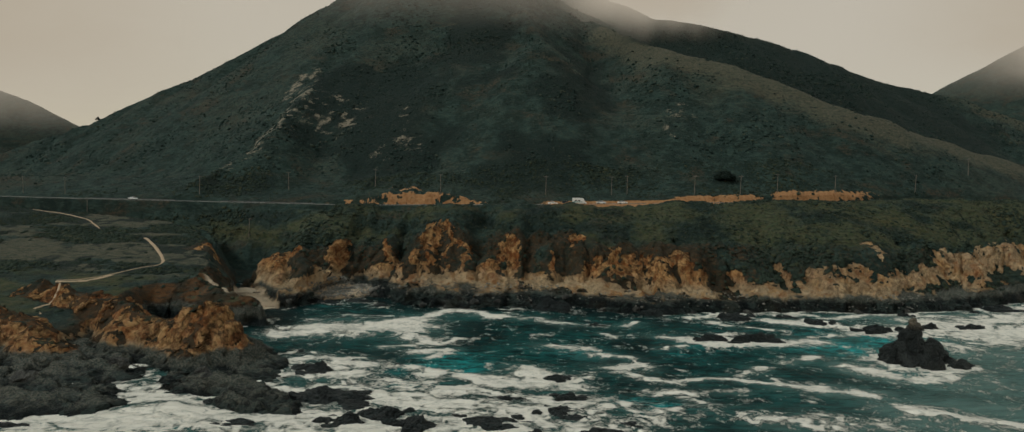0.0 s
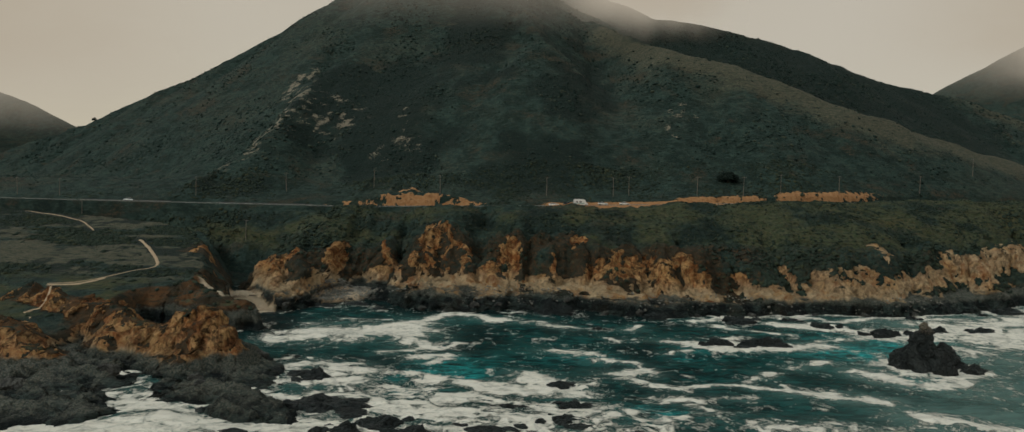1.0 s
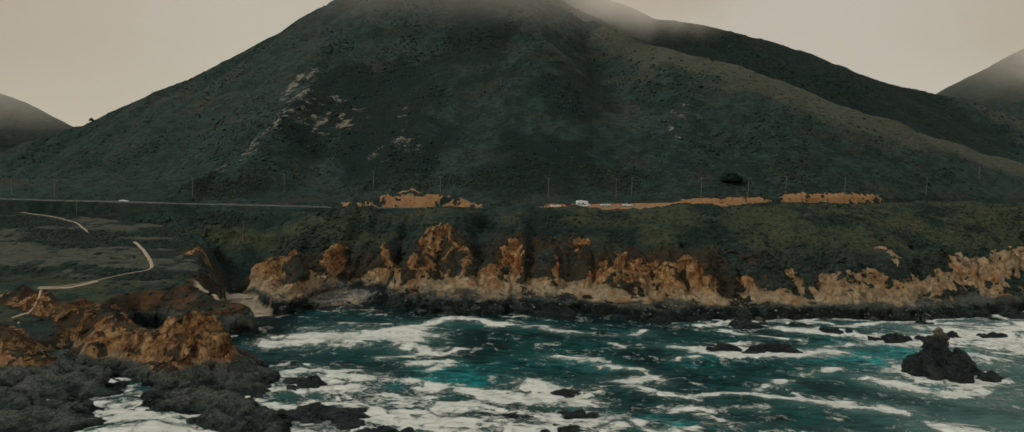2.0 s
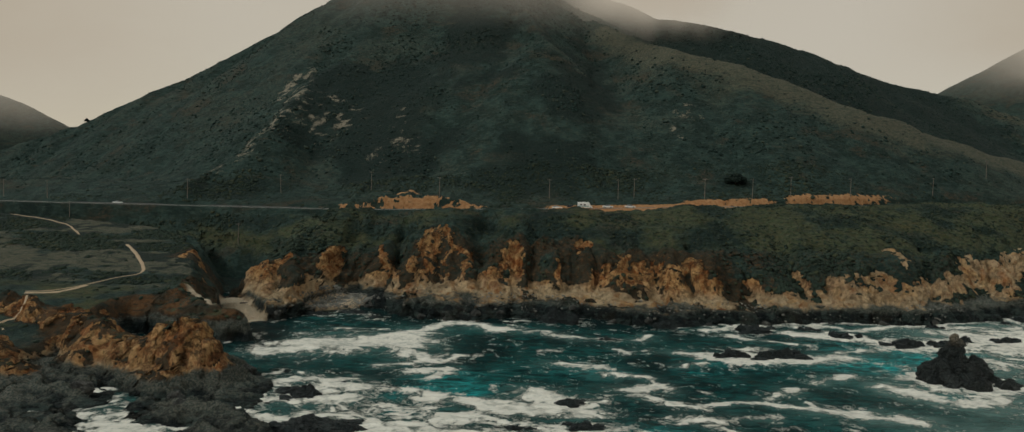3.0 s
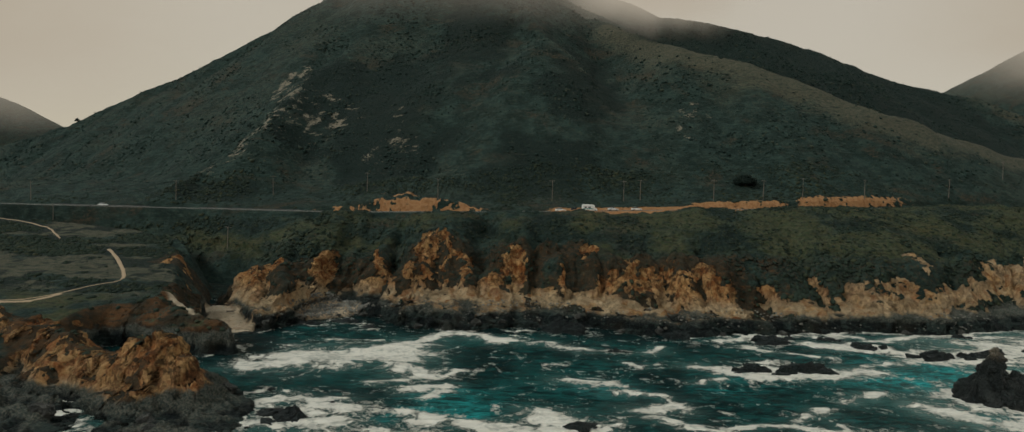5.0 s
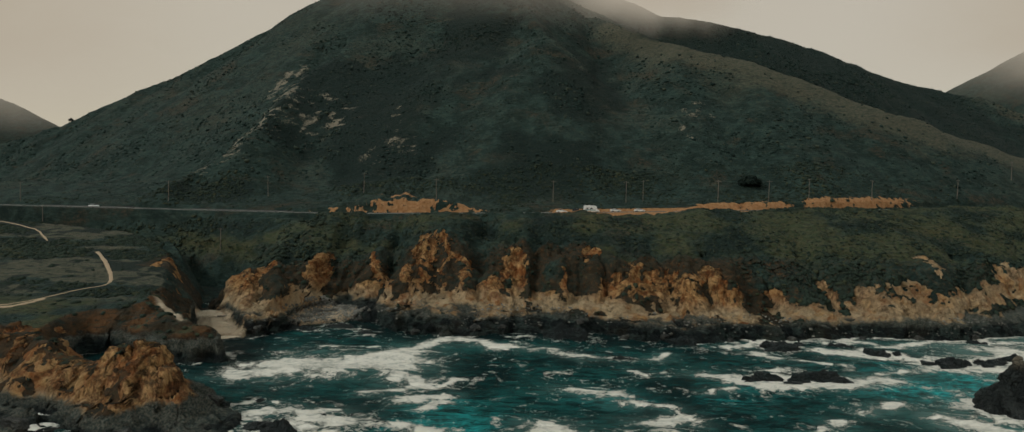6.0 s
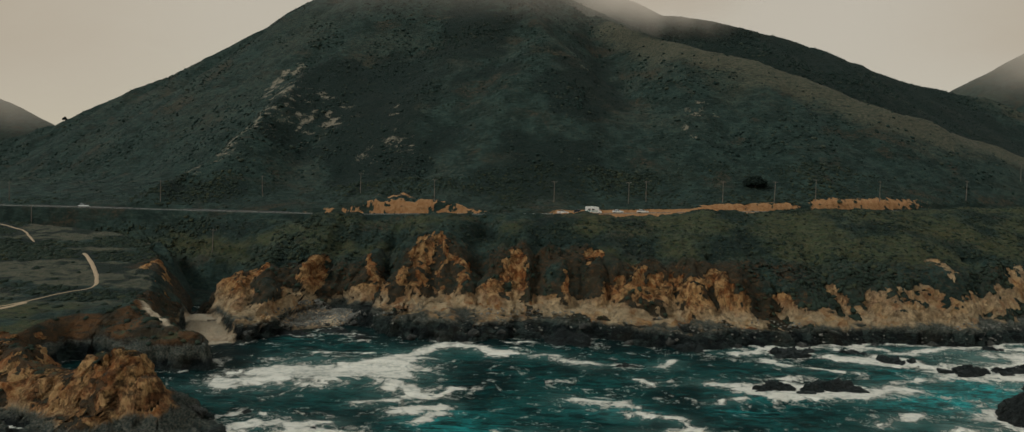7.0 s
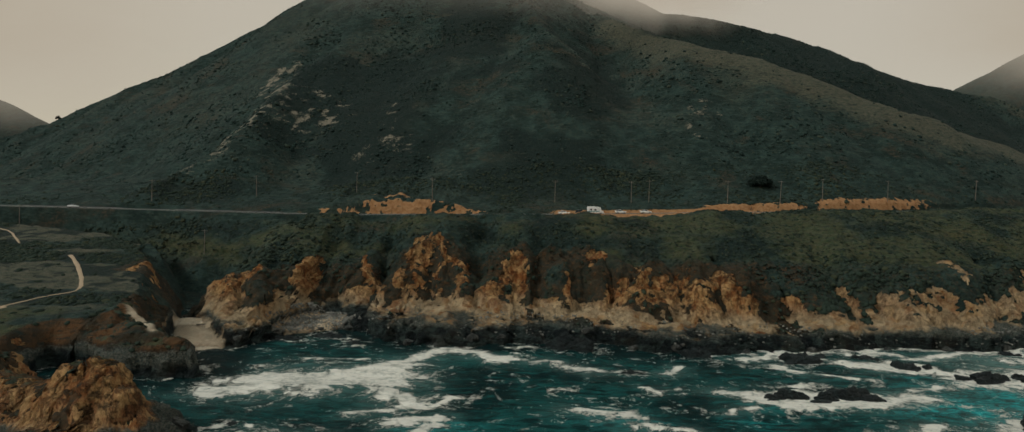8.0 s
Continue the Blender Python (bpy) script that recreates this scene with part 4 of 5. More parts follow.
FOAM_REEF = [(89.2, 190.7, 104.6, 196.2, 1.5, 0.6), (58.9, 193.5, 71.8, 196.9, 1.2, 0.6), (41.4, 174.3, 50.8, 179, 0.8, 0.7), (86.5, 160.7, 92.8, 155.3, 1.8, 1.15), (92.8, 155.3, 95.1, 150.8, 1.8, 1.15),
    (95.1, 150.8, 106.7, 154, 2.2, 1.1), (93.3, 168.7, 100.7, 178.1, 1.8, 0.7), (128.2, 189.4, 130.4, 182.5, 2.6, 0.8), (61.8, 216.9, 82.7, 226.6, 1.8, 0.95), (66.9, 211.5, 70.9, 204.1, 1, 0.8),
    (73.2, 202.8, 84.8, 199.7, 0.8, 0.6), (54.5, 223.2, 64.6, 222.6, 1, 0.8), (34.8, 201.7, 41.6, 207.1, 1, 0.95), (83.1, 217.6, 93.7, 210.5, 1.8, 0.7), (92.5, 224.9, 108, 226.8, 1.4, 0.8)]
FOAM_OUTER = [(106.7, 220.3, 122.7, 226.7, 1.4, 0.9), (122.7, 226.7, 140, 230.6, 1.4, 0.9), (140, 230.6, 168.5, 232.1, 1.4, 0.9), (142.5, 219.2, 150.2, 201.5, 4.5, 1.1), (106.8, 199.9, 121.9, 197.9, 1.4, 0.95),
    (29, 189.1, 31.9, 186.2, 1, 0.75), (-3.5, 223.7, 4.8, 224.7, 0.6, 0.6), (-110, 108, -66, 114, 7, 1), (-66, 114, -38, 114, 6, 0.95), (-72, 129, -60, 122, 6, 0.9),
    (-44, 130, -38, 133, 2, 0.9), (-38, 113, 12, 112, 9, 0.9), (-20, 127, 10, 125, 7, 0.8), (6, 131, 24, 129, 3, 0.7), (39, 134, 42, 130, 1.4, 0.8)]
FOAM_SHORE = [(150, 200, 205, 216, 7.5, 1.35), (128, 206, 160, 219, 5, 1.05), (160, 224, 205, 238, 5, 1.1), (42, 130, 29, 124, 1.5, 0.7), (50, 122, 70, 120, 3, 0.7), (30, 123, 20, 112, 4, 0.6), (84, 128, 104, 121, 3.5, 0.9), (-34, 100, 60, 100, 8, 0.55),
    (190, 240, 230, 262, 6, 0.95)]
FOAM = FOAM_COVE + FOAM_INNER + FOAM_WASH + FOAM_REEF + FOAM_OUTER + FOAM_SHORE
TURQUOISE = [(83, 181, 9, 0.75), (96, 180, 10, 0.75), (110, 187, 9, 0.7), (60, 178, 5, 0.5), (-13.5, 157.3, 6, 0.95), (-9.4, 149.3, 5, 0.85), (-17.5, 150.3, 4, 0.7), (-21.9, 145.3, 4, 0.6), (-4.3, 154.6, 5, 0.45), (53.8, 178.3, 4, 0.6), (87.6, 184.4, 5, 0.7), (95.8, 187, 6, 0.6), (104.7, 183.7, 4, 0.5), (94.6, 150.2, 3, 0.6), (128.6, 194.6, 5, 0.5), 
             (-20.4, 136.5, 4, 0.55), (102.4, 198.1, 9, 0.55), (110.1, 193.8, 10, 0.65), (44.7, 168.3, 6, 0.4), (-13.5, 162.3, 6, 0.6), (-73, 108.8, 6, 0.75), (-60.2, 109.8, 5, 0.65), (28.7, 128.4, 4.5, 0.85), (98, 154.3, 4, 0.5), (19.9, 169.9, 7, 0.35)]


def streak_mask(x, y, rows):
    out = np.zeros_like(x)
    for x0, y0, x1, y1, w, s in rows:
        dx, dy = x1 - x0, y1 - y0
        t = np.clip(((x - x0) * dx + (y - y0) * dy) / (dx * dx + dy * dy), 0, 1)
        d2 = ((x - x0 - t * dx) * 0.8) ** 2 + (y - y0 - t * dy) ** 2
        out = np.maximum(out, s * np.exp(-d2 / (w * w)))
    return out


def sea_height(x, y):
    warp = fbm(x * 0.02, y * 0.02, octaves=2, seed=301) * 14
    swell = 0.30 * np.sin((y * 0.92 + x * 0.22 + warp) * 2 * np.pi / 19)
    return swell + 0.42 * fbm(x * 0.06, y * 0.17, octaves=4, seed=311) + 0.22 * fbm(x * 0.25, y * 0.6, octaves=3, seed=321, ridged=True)


def build_sea():
    xs = np.arange(-135, 250.1, 0.65)
    ys = np.concatenate([np.arange(64, 235, 0.5), np.arange(235, 285, 1.0)])
    px, py = np.meshgrid(xs, ys)
    wx = px + 3.0 * fbm(px * 0.09, py * 0.12, octaves=2, seed=331) + 2.4 * fbm(px * 0.24, py * 0.24, octaves=3, seed=333)
    wy = py + 1.6 * fbm(px * 0.09, py * 0.12, octaves=2, seed=341) + 2.0 * fbm(px * 0.24, py * 0.24, octaves=3, seed=343)
    foam = streak_mask(wx, wy, [(a, b, c, d, w * 1.35, s) for a, b, c, d, w, s in FOAM]) + 0.05 * smooth(-0.1, 0.5, fbm(px * 0.05, py * 0.11, octaves=3, seed=345))
    shore = land(px, py)
    foam = np.maximum(foam, smooth(-1.6, -0.2, shore) * (0.25 + 0.45 * smooth(40, 90, px) + 0.40 * smooth(165, 150, py) * smooth(-30, -40, px)))
    for rx, ry, half, *_ in SEA_ROCKS:
        foam = np.maximum(foam, (0.85 if 150 < ry < 216 and half > 4 else 0.58) * smooth(half * 1.9 + 1.0, half * 0.8, np.hypot((px - rx) * 0.8, (py - ry) * 1.25)) * (1 if ry < 216 and half > 2 else 0.6))
    foam = np.maximum(foam, 0.95 * smooth(14.5, 8.5, np.hypot((px - 107.0) * 0.85, (py - 165.8) * 1.15)))
    deep = np.zeros_like(px)
    for cx, cy, r, s in TURQUOISE:
        deep = np.maximum(deep, s * np.exp(-((wx - cx) ** 2 * 0.6 + (wy - cy) ** 2 * 1.6) / (r * r)))
    # wash round the foam, plus the painted sky sheen towards +x
    wash = np.clip(0.9 * streak_mask(wx, wy, [(a, b, c, d, w * 2.4 + 1.5, s) for a, b, c, d, w, s in FOAM]) + 0.9 * smooth(50, 135, px + 0.5 * (160 - py)), 0, 1)
    edge = smooth(-135, -120, px) * smooth(250, 235, px) * smooth(64, 76, py)
    edge = edge * (0.3 + 0.7 * smooth(-0.3, -2.5, shore))
    pz = sea_height(px, py) * edge + 0.25 * np.clip(foam, 0, 1) * edge
    # the fourth channel drops inshore, where the cliffs' reflection is painted dark
    cols = np.stack([np.clip(foam, 0, 1.2), np.clip(deep * (1.1 + 1.0 * fbm(px * 0.1, py * 0.2, octaves=3, seed=351)), 0, 1), wash, 1 - smooth(-4.8, -2.0, shore) * smooth(60, 25, px) * smooth(165, 185, py)], -1)
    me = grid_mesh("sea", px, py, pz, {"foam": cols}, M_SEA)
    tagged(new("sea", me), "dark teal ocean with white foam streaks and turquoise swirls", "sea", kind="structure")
    # the open water round about, out to the horizon
    bm = bmesh.new()
    x0, x1, y0, y1, far = -135, 250, 64, 284, 4500
    outer = [bm.verts.new(v) for v in ((-far, -far, 0), (far, -far, 0), (far, far, 0), (-far, far, 0))]
    inner = [bm.verts.new(v) for v in ((x0, y0, 0), (x1, y0, 0), (x1, y1, 0), (x0, y1, 0))]
    for k in range(4):
        bm.faces.new((outer[k], outer[(k + 1) % 4], inner[(k + 1) % 4], inner[k]))
    ob = part("open_water", bm, M_SEA)
    tagged(ob, "open grey-green ocean reaching to the horizon", "sea", kind="structure")


def part(name, bm, material, parent=None, label="", smooth_faces=False):
    """Links a bmesh as one mesh object, under a thing or a part where one is given."""
    me = bpy.data.meshes.new(name)
    for f in bm.faces:
        f.smooth = smooth_faces
    bm.normal_update()
    bm.to_mesh(me)
    bm.free()
    me.materials.append(material)
    ob = new(name, me)
    ob.parent = parent
    if label:
        ob["label"] = label
    return ob


# rocks in the water: x, y, half width, height, seed, depth over width
SEA_ROCKS = [(-42.5, 145.5, 4.6, 3.6, 1, 0.8), (-35.5, 128.5, 6.8, 4.2, 2, 0.8), (11.7, 144.5, 3.4, 1.9, 3, 0.6), (13.7, 131, 3.4, 2.2, 4, 0.8), (11.2, 122.5, 4.6, 2.8, 5, 0.7), (-30.5, 127, 3.4, 1.8, 6, 0.6),
             (-22, 120, 4.6, 2.9, 7, 0.8), (-27.5, 115, 4.2, 2.8, 8, 0.8), (-15.6, 114, 4.6, 2.7, 9, 0.8), (-2.6, 117, 5.6, 2.6, 10, 0.7), (0.3, 129.5, 3.6, 1.5, 11, 0.5), (59, 183.5, 6.4, 2.6, 12, 0.5), (71.5, 185.5, 7.0, 3.0, 13, 0.5),
             (77, 217, 7.0, 3.2, 14, 0.6)]
SEA_ROCKS += [(99.4, 211.5, 4.4, 2.6, 15, 0.7), (106.2, 211.5, 2.8, 2.1, 16, 0.7), (115, 203, 6.2, 2.8, 17, 0.5), (128, 204, 6.5, 1.9, 18, 0.45), (136, 208, 4.8, 2.7, 19, 0.6), (152, 212, 4.6, 1.6, 20, 0.5), (189, 248, 7.6, 2.6, 21, 0.5),
              (13.6, 223.5, 7.4, 4.6, 22, 0.6), (27.4, 200.5, 2.6, 1.4, 23, 0.6), (95.5, 220, 4.0, 1.8, 24, 0.6), (48, 218.5, 4.2, 3.2, 25, 0.7)]
SEA_ROCKS += [(-61, 120.5, 2.2, 1.0, 26, 0.6), (-56.5, 123, 2.6, 1.1, 27, 0.6), (-46, 113.5, 4.4, 1.6, 28, 0.4), (-85, 109, 3.6, 1.8, 29, 0.6), (-51.5, 160.5, 2.2, 1.0, 30, 0.6), (-36, 152.5, 1.9, 0.9, 31, 0.7), (-31, 153, 2.2, 0.8, 32, 0.6),
              (-44.5, 221, 3.6, 2.0, 33, 0.7), (17, 112, 4.2, 2.2, 34, 0.7), (24, 118, 2.4, 1.2, 35, 0.6), (141, 229, 3.0, 1.6, 36, 0.6), (172, 239, 3.4, 1.6, 37, 0.6), (6, 111, 3.2, 2.0, 38, 0.7), (-63, 225, 4.6, 1.5, 39, 0.5), (-54, 230, 4.2, 1.4, 40, 0.5)]


def blob(bm, cx, cy, cz, rx, ry, rz, seed, level=4, rough=0.45, freq=1.0, taper=0.0):
    """A craggy lump added to a bmesh."""
    made = bmesh.ops.create_icosphere(bm, subdivisions=level, radius=1.0)["verts"]
    co = np.array([v.co for v in made])
    o = seed * 7.31
    # broken faces: the lump is cut by planes at uneven depths
    cut = np.random.default_rng(900 + seed)
    planes = cut.normal(size=(18, 3))
    planes /= np.linalg.norm(planes, axis=1)[:, None]
    depth = cut.uniform(0.62, 1.0, 18)
    facet = np.min(depth[None] / np.maximum(co @ planes.T, 0.2), axis=1)
    facet = np.minimum(facet, 1.2)
    a = fbm(co[:, 0] * freq + o, co[:, 1] * freq, co[:, 2] * freq, 4, seed=400 + seed, ridged=True, gain=0.58)
    b = fbm(co[:, 0] * 0.9 + o, co[:, 1] * 0.9 - o, co[:, 2] * 0.9, 2, seed=500 + seed)
    r = facet * (1.0 + 0.55 * rough * a + 0.5 * rough * b)
    co = co * r[:, None]
    co[:, :2] *= (1 - taper * np.clip(co[:, 2:], 0, 1.1))
    for v, c in zip(made, co):
        v.co = (cx + c[0] * rx, cy + c[1] * ry, cz + c[2] * rz)


def sea_rock(x, y, half, height, seed, depth):
    """A low jagged reef rock: one ridge with lower ledges leaning against it."""
    rng = random.Random(seed)
    base = new("sea_rock")
    base.location = (x, y, 0)
    flat = 0.62 if y < 150 else 0.9
    half = half if y < 150 else 0.78 * half
    bm = bmesh.new()
    blob(bm, 0, 0, -height * 0.12, half * 0.72, half * depth * 0.85, height * flat, seed, 5 if half > 3.3 else 4, 0.6, 2.4, 0.35)
    part("ridge", bm, M_SEAROCK, base)
    for k in range(8 if half > 3 else 3):
        a = rng.uniform(-1, 1)
        s = rng.uniform(0.18, 0.42)
        bm = bmesh.new()
        blob(bm, a * half * 1.05, rng.uniform(-0.9, 0.7) * half * depth, -0.2, half * s * 1.4, half * s * depth * 1.2, height * flat * rng.uniform(0.35, 0.75), seed * 9 + k, 4, 0.6, 2.3)
        part("ledge", bm, M_SEAROCK, base)
    return tagged(base, "dark wet rock awash in white surf" if half > 3 else "small dark wet rock in the surf", "rock", "rocks in the surf")


for row in SEA_ROCKS:
    sea_rock(*row)
build_sea()


def sea_stack():
    base = new("sea_stack")
    lumps = [("base_mass", -0.8, 0, 0.4, 8.6, 5.6, 6.4), ("shoulder", 4.6, 0.8, 1.6, 4.2, 3.6, 4.4), ("shoulder", 8.0, 0.4, 0.2, 3.8, 3.0, 2.6), ("upper_mass", -1.0, 0.4, 3.4, 3.8, 3.0, 4.6),
             ("upper_mass", -3.0, 0.2, 2.6, 3.4, 2.8, 3.4), ("spire", -0.8, 0.5, 6.9, 2.5, 2.0, 2.2), ("spire_top", 0.0, 0.5, 8.9, 1.9, 1.5, 1.6), ("spire_top", -0.3, 0.5, 10.3, 1.0, 0.9, 1.0), ("spire_top", -2.2, 0.3, 6.6, 1.2, 1.2, 1.5),
             ("boulder", -6.3, -1.5, 0.2, 3.4, 3, 2.8), ("boulder", 0.5, -6.6, 0.2, 2.6, 1.8, 2.4), ("boulder", 8.4, -5.0, 0.2, 2.6, 1.8, 2.3), ("boulder", 11.0, -2.6, 0, 2.6, 1.5, 1.7), ("boulder", -3.0, -4.4, 0.0, 3.4, 2.0, 1.8)]
    for k, (name, *l) in enumerate(lumps):
        bm = bmesh.new()
        blob(bm, *l, 40 + k, 5 if l[3] > 1.4 else 4, 0.52, 2.5, 0.5 if l[3] > 2.6 else 0.25)
        part(name, bm, M_STACK, base)
    base.location = (106.0, 167.8, 0)
    tagged(base, "tall jagged black sea stack with pale top in white surf", "sea stack")


sea_stack()


# ---- scrub ----
M_SCRUB = scrub_material("coastal_scrub", (0.020, 0.031, 0.022), (0.027, 0.042, 0.031), (0.054, 0.058, 0.030))
M_CHAPARRAL = scrub_material("hill_chaparral", (0.010, 0.022, 0.019), (0.026, 0.048, 0.041), (0.068, 0.080, 0.056))
ICO = np.array([(0, 0, 1), *[(0.894 * math.cos(k * 1.2566), 0.894 * math.sin(k * 1.2566), 0.447) for k in range(5)],
                *[(0.894 * math.cos(k * 1.2566 + 0.628), 0.894 * math.sin(k * 1.2566 + 0.628), -0.447) for k in range(5)], (0, 0, -1)])
ICO_FACES = np.array([f for k in range(5) for f in ((0, 1 + k, 1 + (k + 1) % 5), (1 + k, 6 + k, 1 + (k + 1) % 5), (1 + (k + 1) % 5, 6 + k, 6 + (k + 1) % 5), (11, 6 + (k + 1) % 5, 6 + k))])


def clump_mesh(name, centres, radii, material, rng, squash=0.42, jitter=0.24, up=None):
    """Many small uneven clumps in one mesh."""
    m = len(centres)
    turn = rng.uniform(0, 6.283, m)
    c, s = np.cos(turn)[:, None], np.sin(turn)[:, None]
    base = ICO[None] * (1 + jitter * rng.normal(size=(m, 12, 1)))
    sx, sy = rng.uniform(0.75, 1.35, (m, 1)), rng.uniform(0.75, 1.25, (m, 1))
    bx, by = base[..., 0] * sx, base[..., 1] * sy
    up = np.tile((0.0, 0.0, 1.0), (m, 1)) if up is None else up
    side = np.cross(up, np.array([0.0, 1.0, 0.0]))
    side /= np.linalg.norm(side, axis=1, keepdims=True)
    ahead = np.cross(up, side)
    v = (bx * c - by * s)[..., None] * side[:, None] + (bx * s + by * c)[..., None] * ahead[:, None] + (base[..., 2] * squash)[..., None] * up[:, None]
    v = v * radii[:, None, None] + centres[:, None, :]
    f = (ICO_FACES[None] + 12 * np.arange(m)[:, None, None]).reshape(-1).astype(np.int32)
    me = bpy.data.meshes.new(name)
    me.vertices.add(m * 12)
    me.vertices.foreach_set("co", v.astype(np.float32).reshape(-1))
    me.loops.add(len(f))
    me.loops.foreach_set("vertex_index", f)
    me.polygons.add(len(f) // 3)
    me.polygons.foreach_set("loop_start", np.arange(0, len(f), 3, dtype=np.int32))
    me.polygons.foreach_set("use_smooth", np.ones(len(f) // 3, bool))
    me.update(calc_edges=True)
    me.materials.append(material)
    return new(name, me)


def scatter(name, patch, count, low, high, material, label, seed, squash):
    px, py, pz, nrm, keep = patch
    rng = np.random.default_rng(seed)
    x, y, z = px.reshape(-1), py.reshape(-1), pz.reshape(-1)
    k1, k2 = keep["cover"].reshape(-1, 4), keep["cover_b"].reshape(-1, 4)
    thick = smooth(-0.35, 0.45, fbm(x * 0.035, y * 0.035, octaves=4, seed=401))
    w = (1 - k1[:, 0]) ** 3 * (1 - k1[:, 1]) * (1 - k2[:, 0]) ** 3 * (1 - k2[:, 1]) * (1 - 0.8 * k2[:, 2]) * (1 - 0.7 * k2[:, 3]) * (0.55 + 0.6 * thick) * (1 + 1.5 * keep["cover_c"].reshape(-1, 4)[:, 0])
    k3 = keep["cover_c"].reshape(-1, 4)
    w = w * (1 - 0.85 * k1[:, 3]) * (1 - 0.95 * k3[:, 1]) * np.where((x < -104) & (y < 300), 0.06 + k3[:, 0], 1.0) * np.where((y > road_y(x)) & (y < 352), 0.45, 1.0) * np.where((x > -5) & (x < 75) & (y - road_y(x) < 0) & (y - road_y(x) > -17), 0.03, 1.0)
    w = w * (z > 4.5) * (np.abs(y - road_y(x)) > 6.4) * (trail_distance(x, y) > 2.6) * (np.abs(x) < 0.95 * y)
    pick = rng.choice(len(x), count, replace=False, p=w / w.sum())
    r = rng.uniform(low, high, count) * (0.65 + 0.6 * thick[pick]) * rng.uniform(0.7, 1.25, count)
    centres = np.stack([x[pick] + rng.normal(0, 0.3, count), y[pick] + rng.normal(0, 0.3, count), z[pick] - r * 0.02], -1)
    up = nrm.reshape(-1, 3)[pick] + np.array([0.0, 0.0, 0.35])
    up /= np.linalg.norm(up, axis=1, keepdims=True)
    ob = clump_mesh(name, centres, r, material, rng, squash, up=up)
    return tagged(ob, label, "scrub", kind="stuff")


scatter("scrub", GP, 30000, 0.3, 0.85, M_SCRUB, "low dark green coastal scrub covering the terrace", 5, 0.55)
scatter("chaparral", HP, 46000, 0.35, 1.0, M_CHAPARRAL, "dense dark chaparral bushes on the steep hillside", 6, 0.6)


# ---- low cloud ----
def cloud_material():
    """Vapour that glows by itself as bright as the sky behind it, thinning out downwards and to its rims."""
    n = Nodes("glowing_cloud_vapour")
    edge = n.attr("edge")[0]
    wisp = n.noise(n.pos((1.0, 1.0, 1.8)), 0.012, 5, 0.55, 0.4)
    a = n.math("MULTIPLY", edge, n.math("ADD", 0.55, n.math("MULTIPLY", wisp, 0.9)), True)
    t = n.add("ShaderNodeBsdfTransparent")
    # emission stands in for the skylight that the cloud would scatter
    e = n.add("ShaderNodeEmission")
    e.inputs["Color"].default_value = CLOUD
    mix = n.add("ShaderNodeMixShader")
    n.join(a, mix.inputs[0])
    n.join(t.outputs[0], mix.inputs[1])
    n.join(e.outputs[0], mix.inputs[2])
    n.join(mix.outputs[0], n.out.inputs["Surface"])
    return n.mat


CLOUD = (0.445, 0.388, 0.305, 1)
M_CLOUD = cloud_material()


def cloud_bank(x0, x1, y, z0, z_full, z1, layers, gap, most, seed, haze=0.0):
    """Far glowing curtains for cloud and haze behind one another, thickening upwards from z0 to z_full."""
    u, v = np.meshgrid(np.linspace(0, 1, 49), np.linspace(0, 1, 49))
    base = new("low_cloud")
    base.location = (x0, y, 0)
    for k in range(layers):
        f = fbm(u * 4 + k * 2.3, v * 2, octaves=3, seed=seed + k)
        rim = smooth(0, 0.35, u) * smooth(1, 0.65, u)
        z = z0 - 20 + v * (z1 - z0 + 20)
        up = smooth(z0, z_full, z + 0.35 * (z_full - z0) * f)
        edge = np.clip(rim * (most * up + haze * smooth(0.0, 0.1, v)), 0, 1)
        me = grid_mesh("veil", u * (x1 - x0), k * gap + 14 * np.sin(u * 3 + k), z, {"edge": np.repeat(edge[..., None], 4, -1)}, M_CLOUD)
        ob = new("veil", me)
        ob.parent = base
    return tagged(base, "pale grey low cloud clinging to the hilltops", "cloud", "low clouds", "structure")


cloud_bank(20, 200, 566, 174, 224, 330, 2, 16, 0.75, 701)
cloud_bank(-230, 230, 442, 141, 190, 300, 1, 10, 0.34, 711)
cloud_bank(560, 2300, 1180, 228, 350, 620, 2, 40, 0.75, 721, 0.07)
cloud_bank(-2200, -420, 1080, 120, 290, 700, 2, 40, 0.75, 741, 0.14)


# ---- road ----
def asphalt():
    n = Nodes("road_asphalt")
    f = n.noise(n.pos(), 1.4, 5, 0.6)
    g = n.noise(n.pos(), 12.0, 3)
    col = n.mix(n.ramp(f, 0.3, 0.7), (0.024, 0.025, 0.025), (0.046, 0.046, 0.044))
    n.bump(g, 0.3, 0.02)
    return n.finish(col, 0.92, 0.12)


def plain(name, color, rough=0.6, metal=0.0, vary=0.25, scale=3.0):
    n = Nodes(name)
    f = n.noise(n.pos(), scale, 4, 0.6)
    dark = tuple(c * (1 - vary) for c in color)
    n.bump(n.noise(n.pos(), scale * 6, 3), 0.2, 0.01)
    return n.finish(n.mix(f, dark, color), rough, 0.4, metal)


M_ASPHALT = asphalt()
M_LINE = plain("road_paint", (0.30, 0.29, 0.26))
M_TRAIL = plain("trail_dust", (0.47, 0.34, 0.22), 0.95, 0.0, 0.3, 0.8)
M_STEEL = plain("galvanised_steel", (0.10, 0.10, 0.098), 0.6, 0.3)
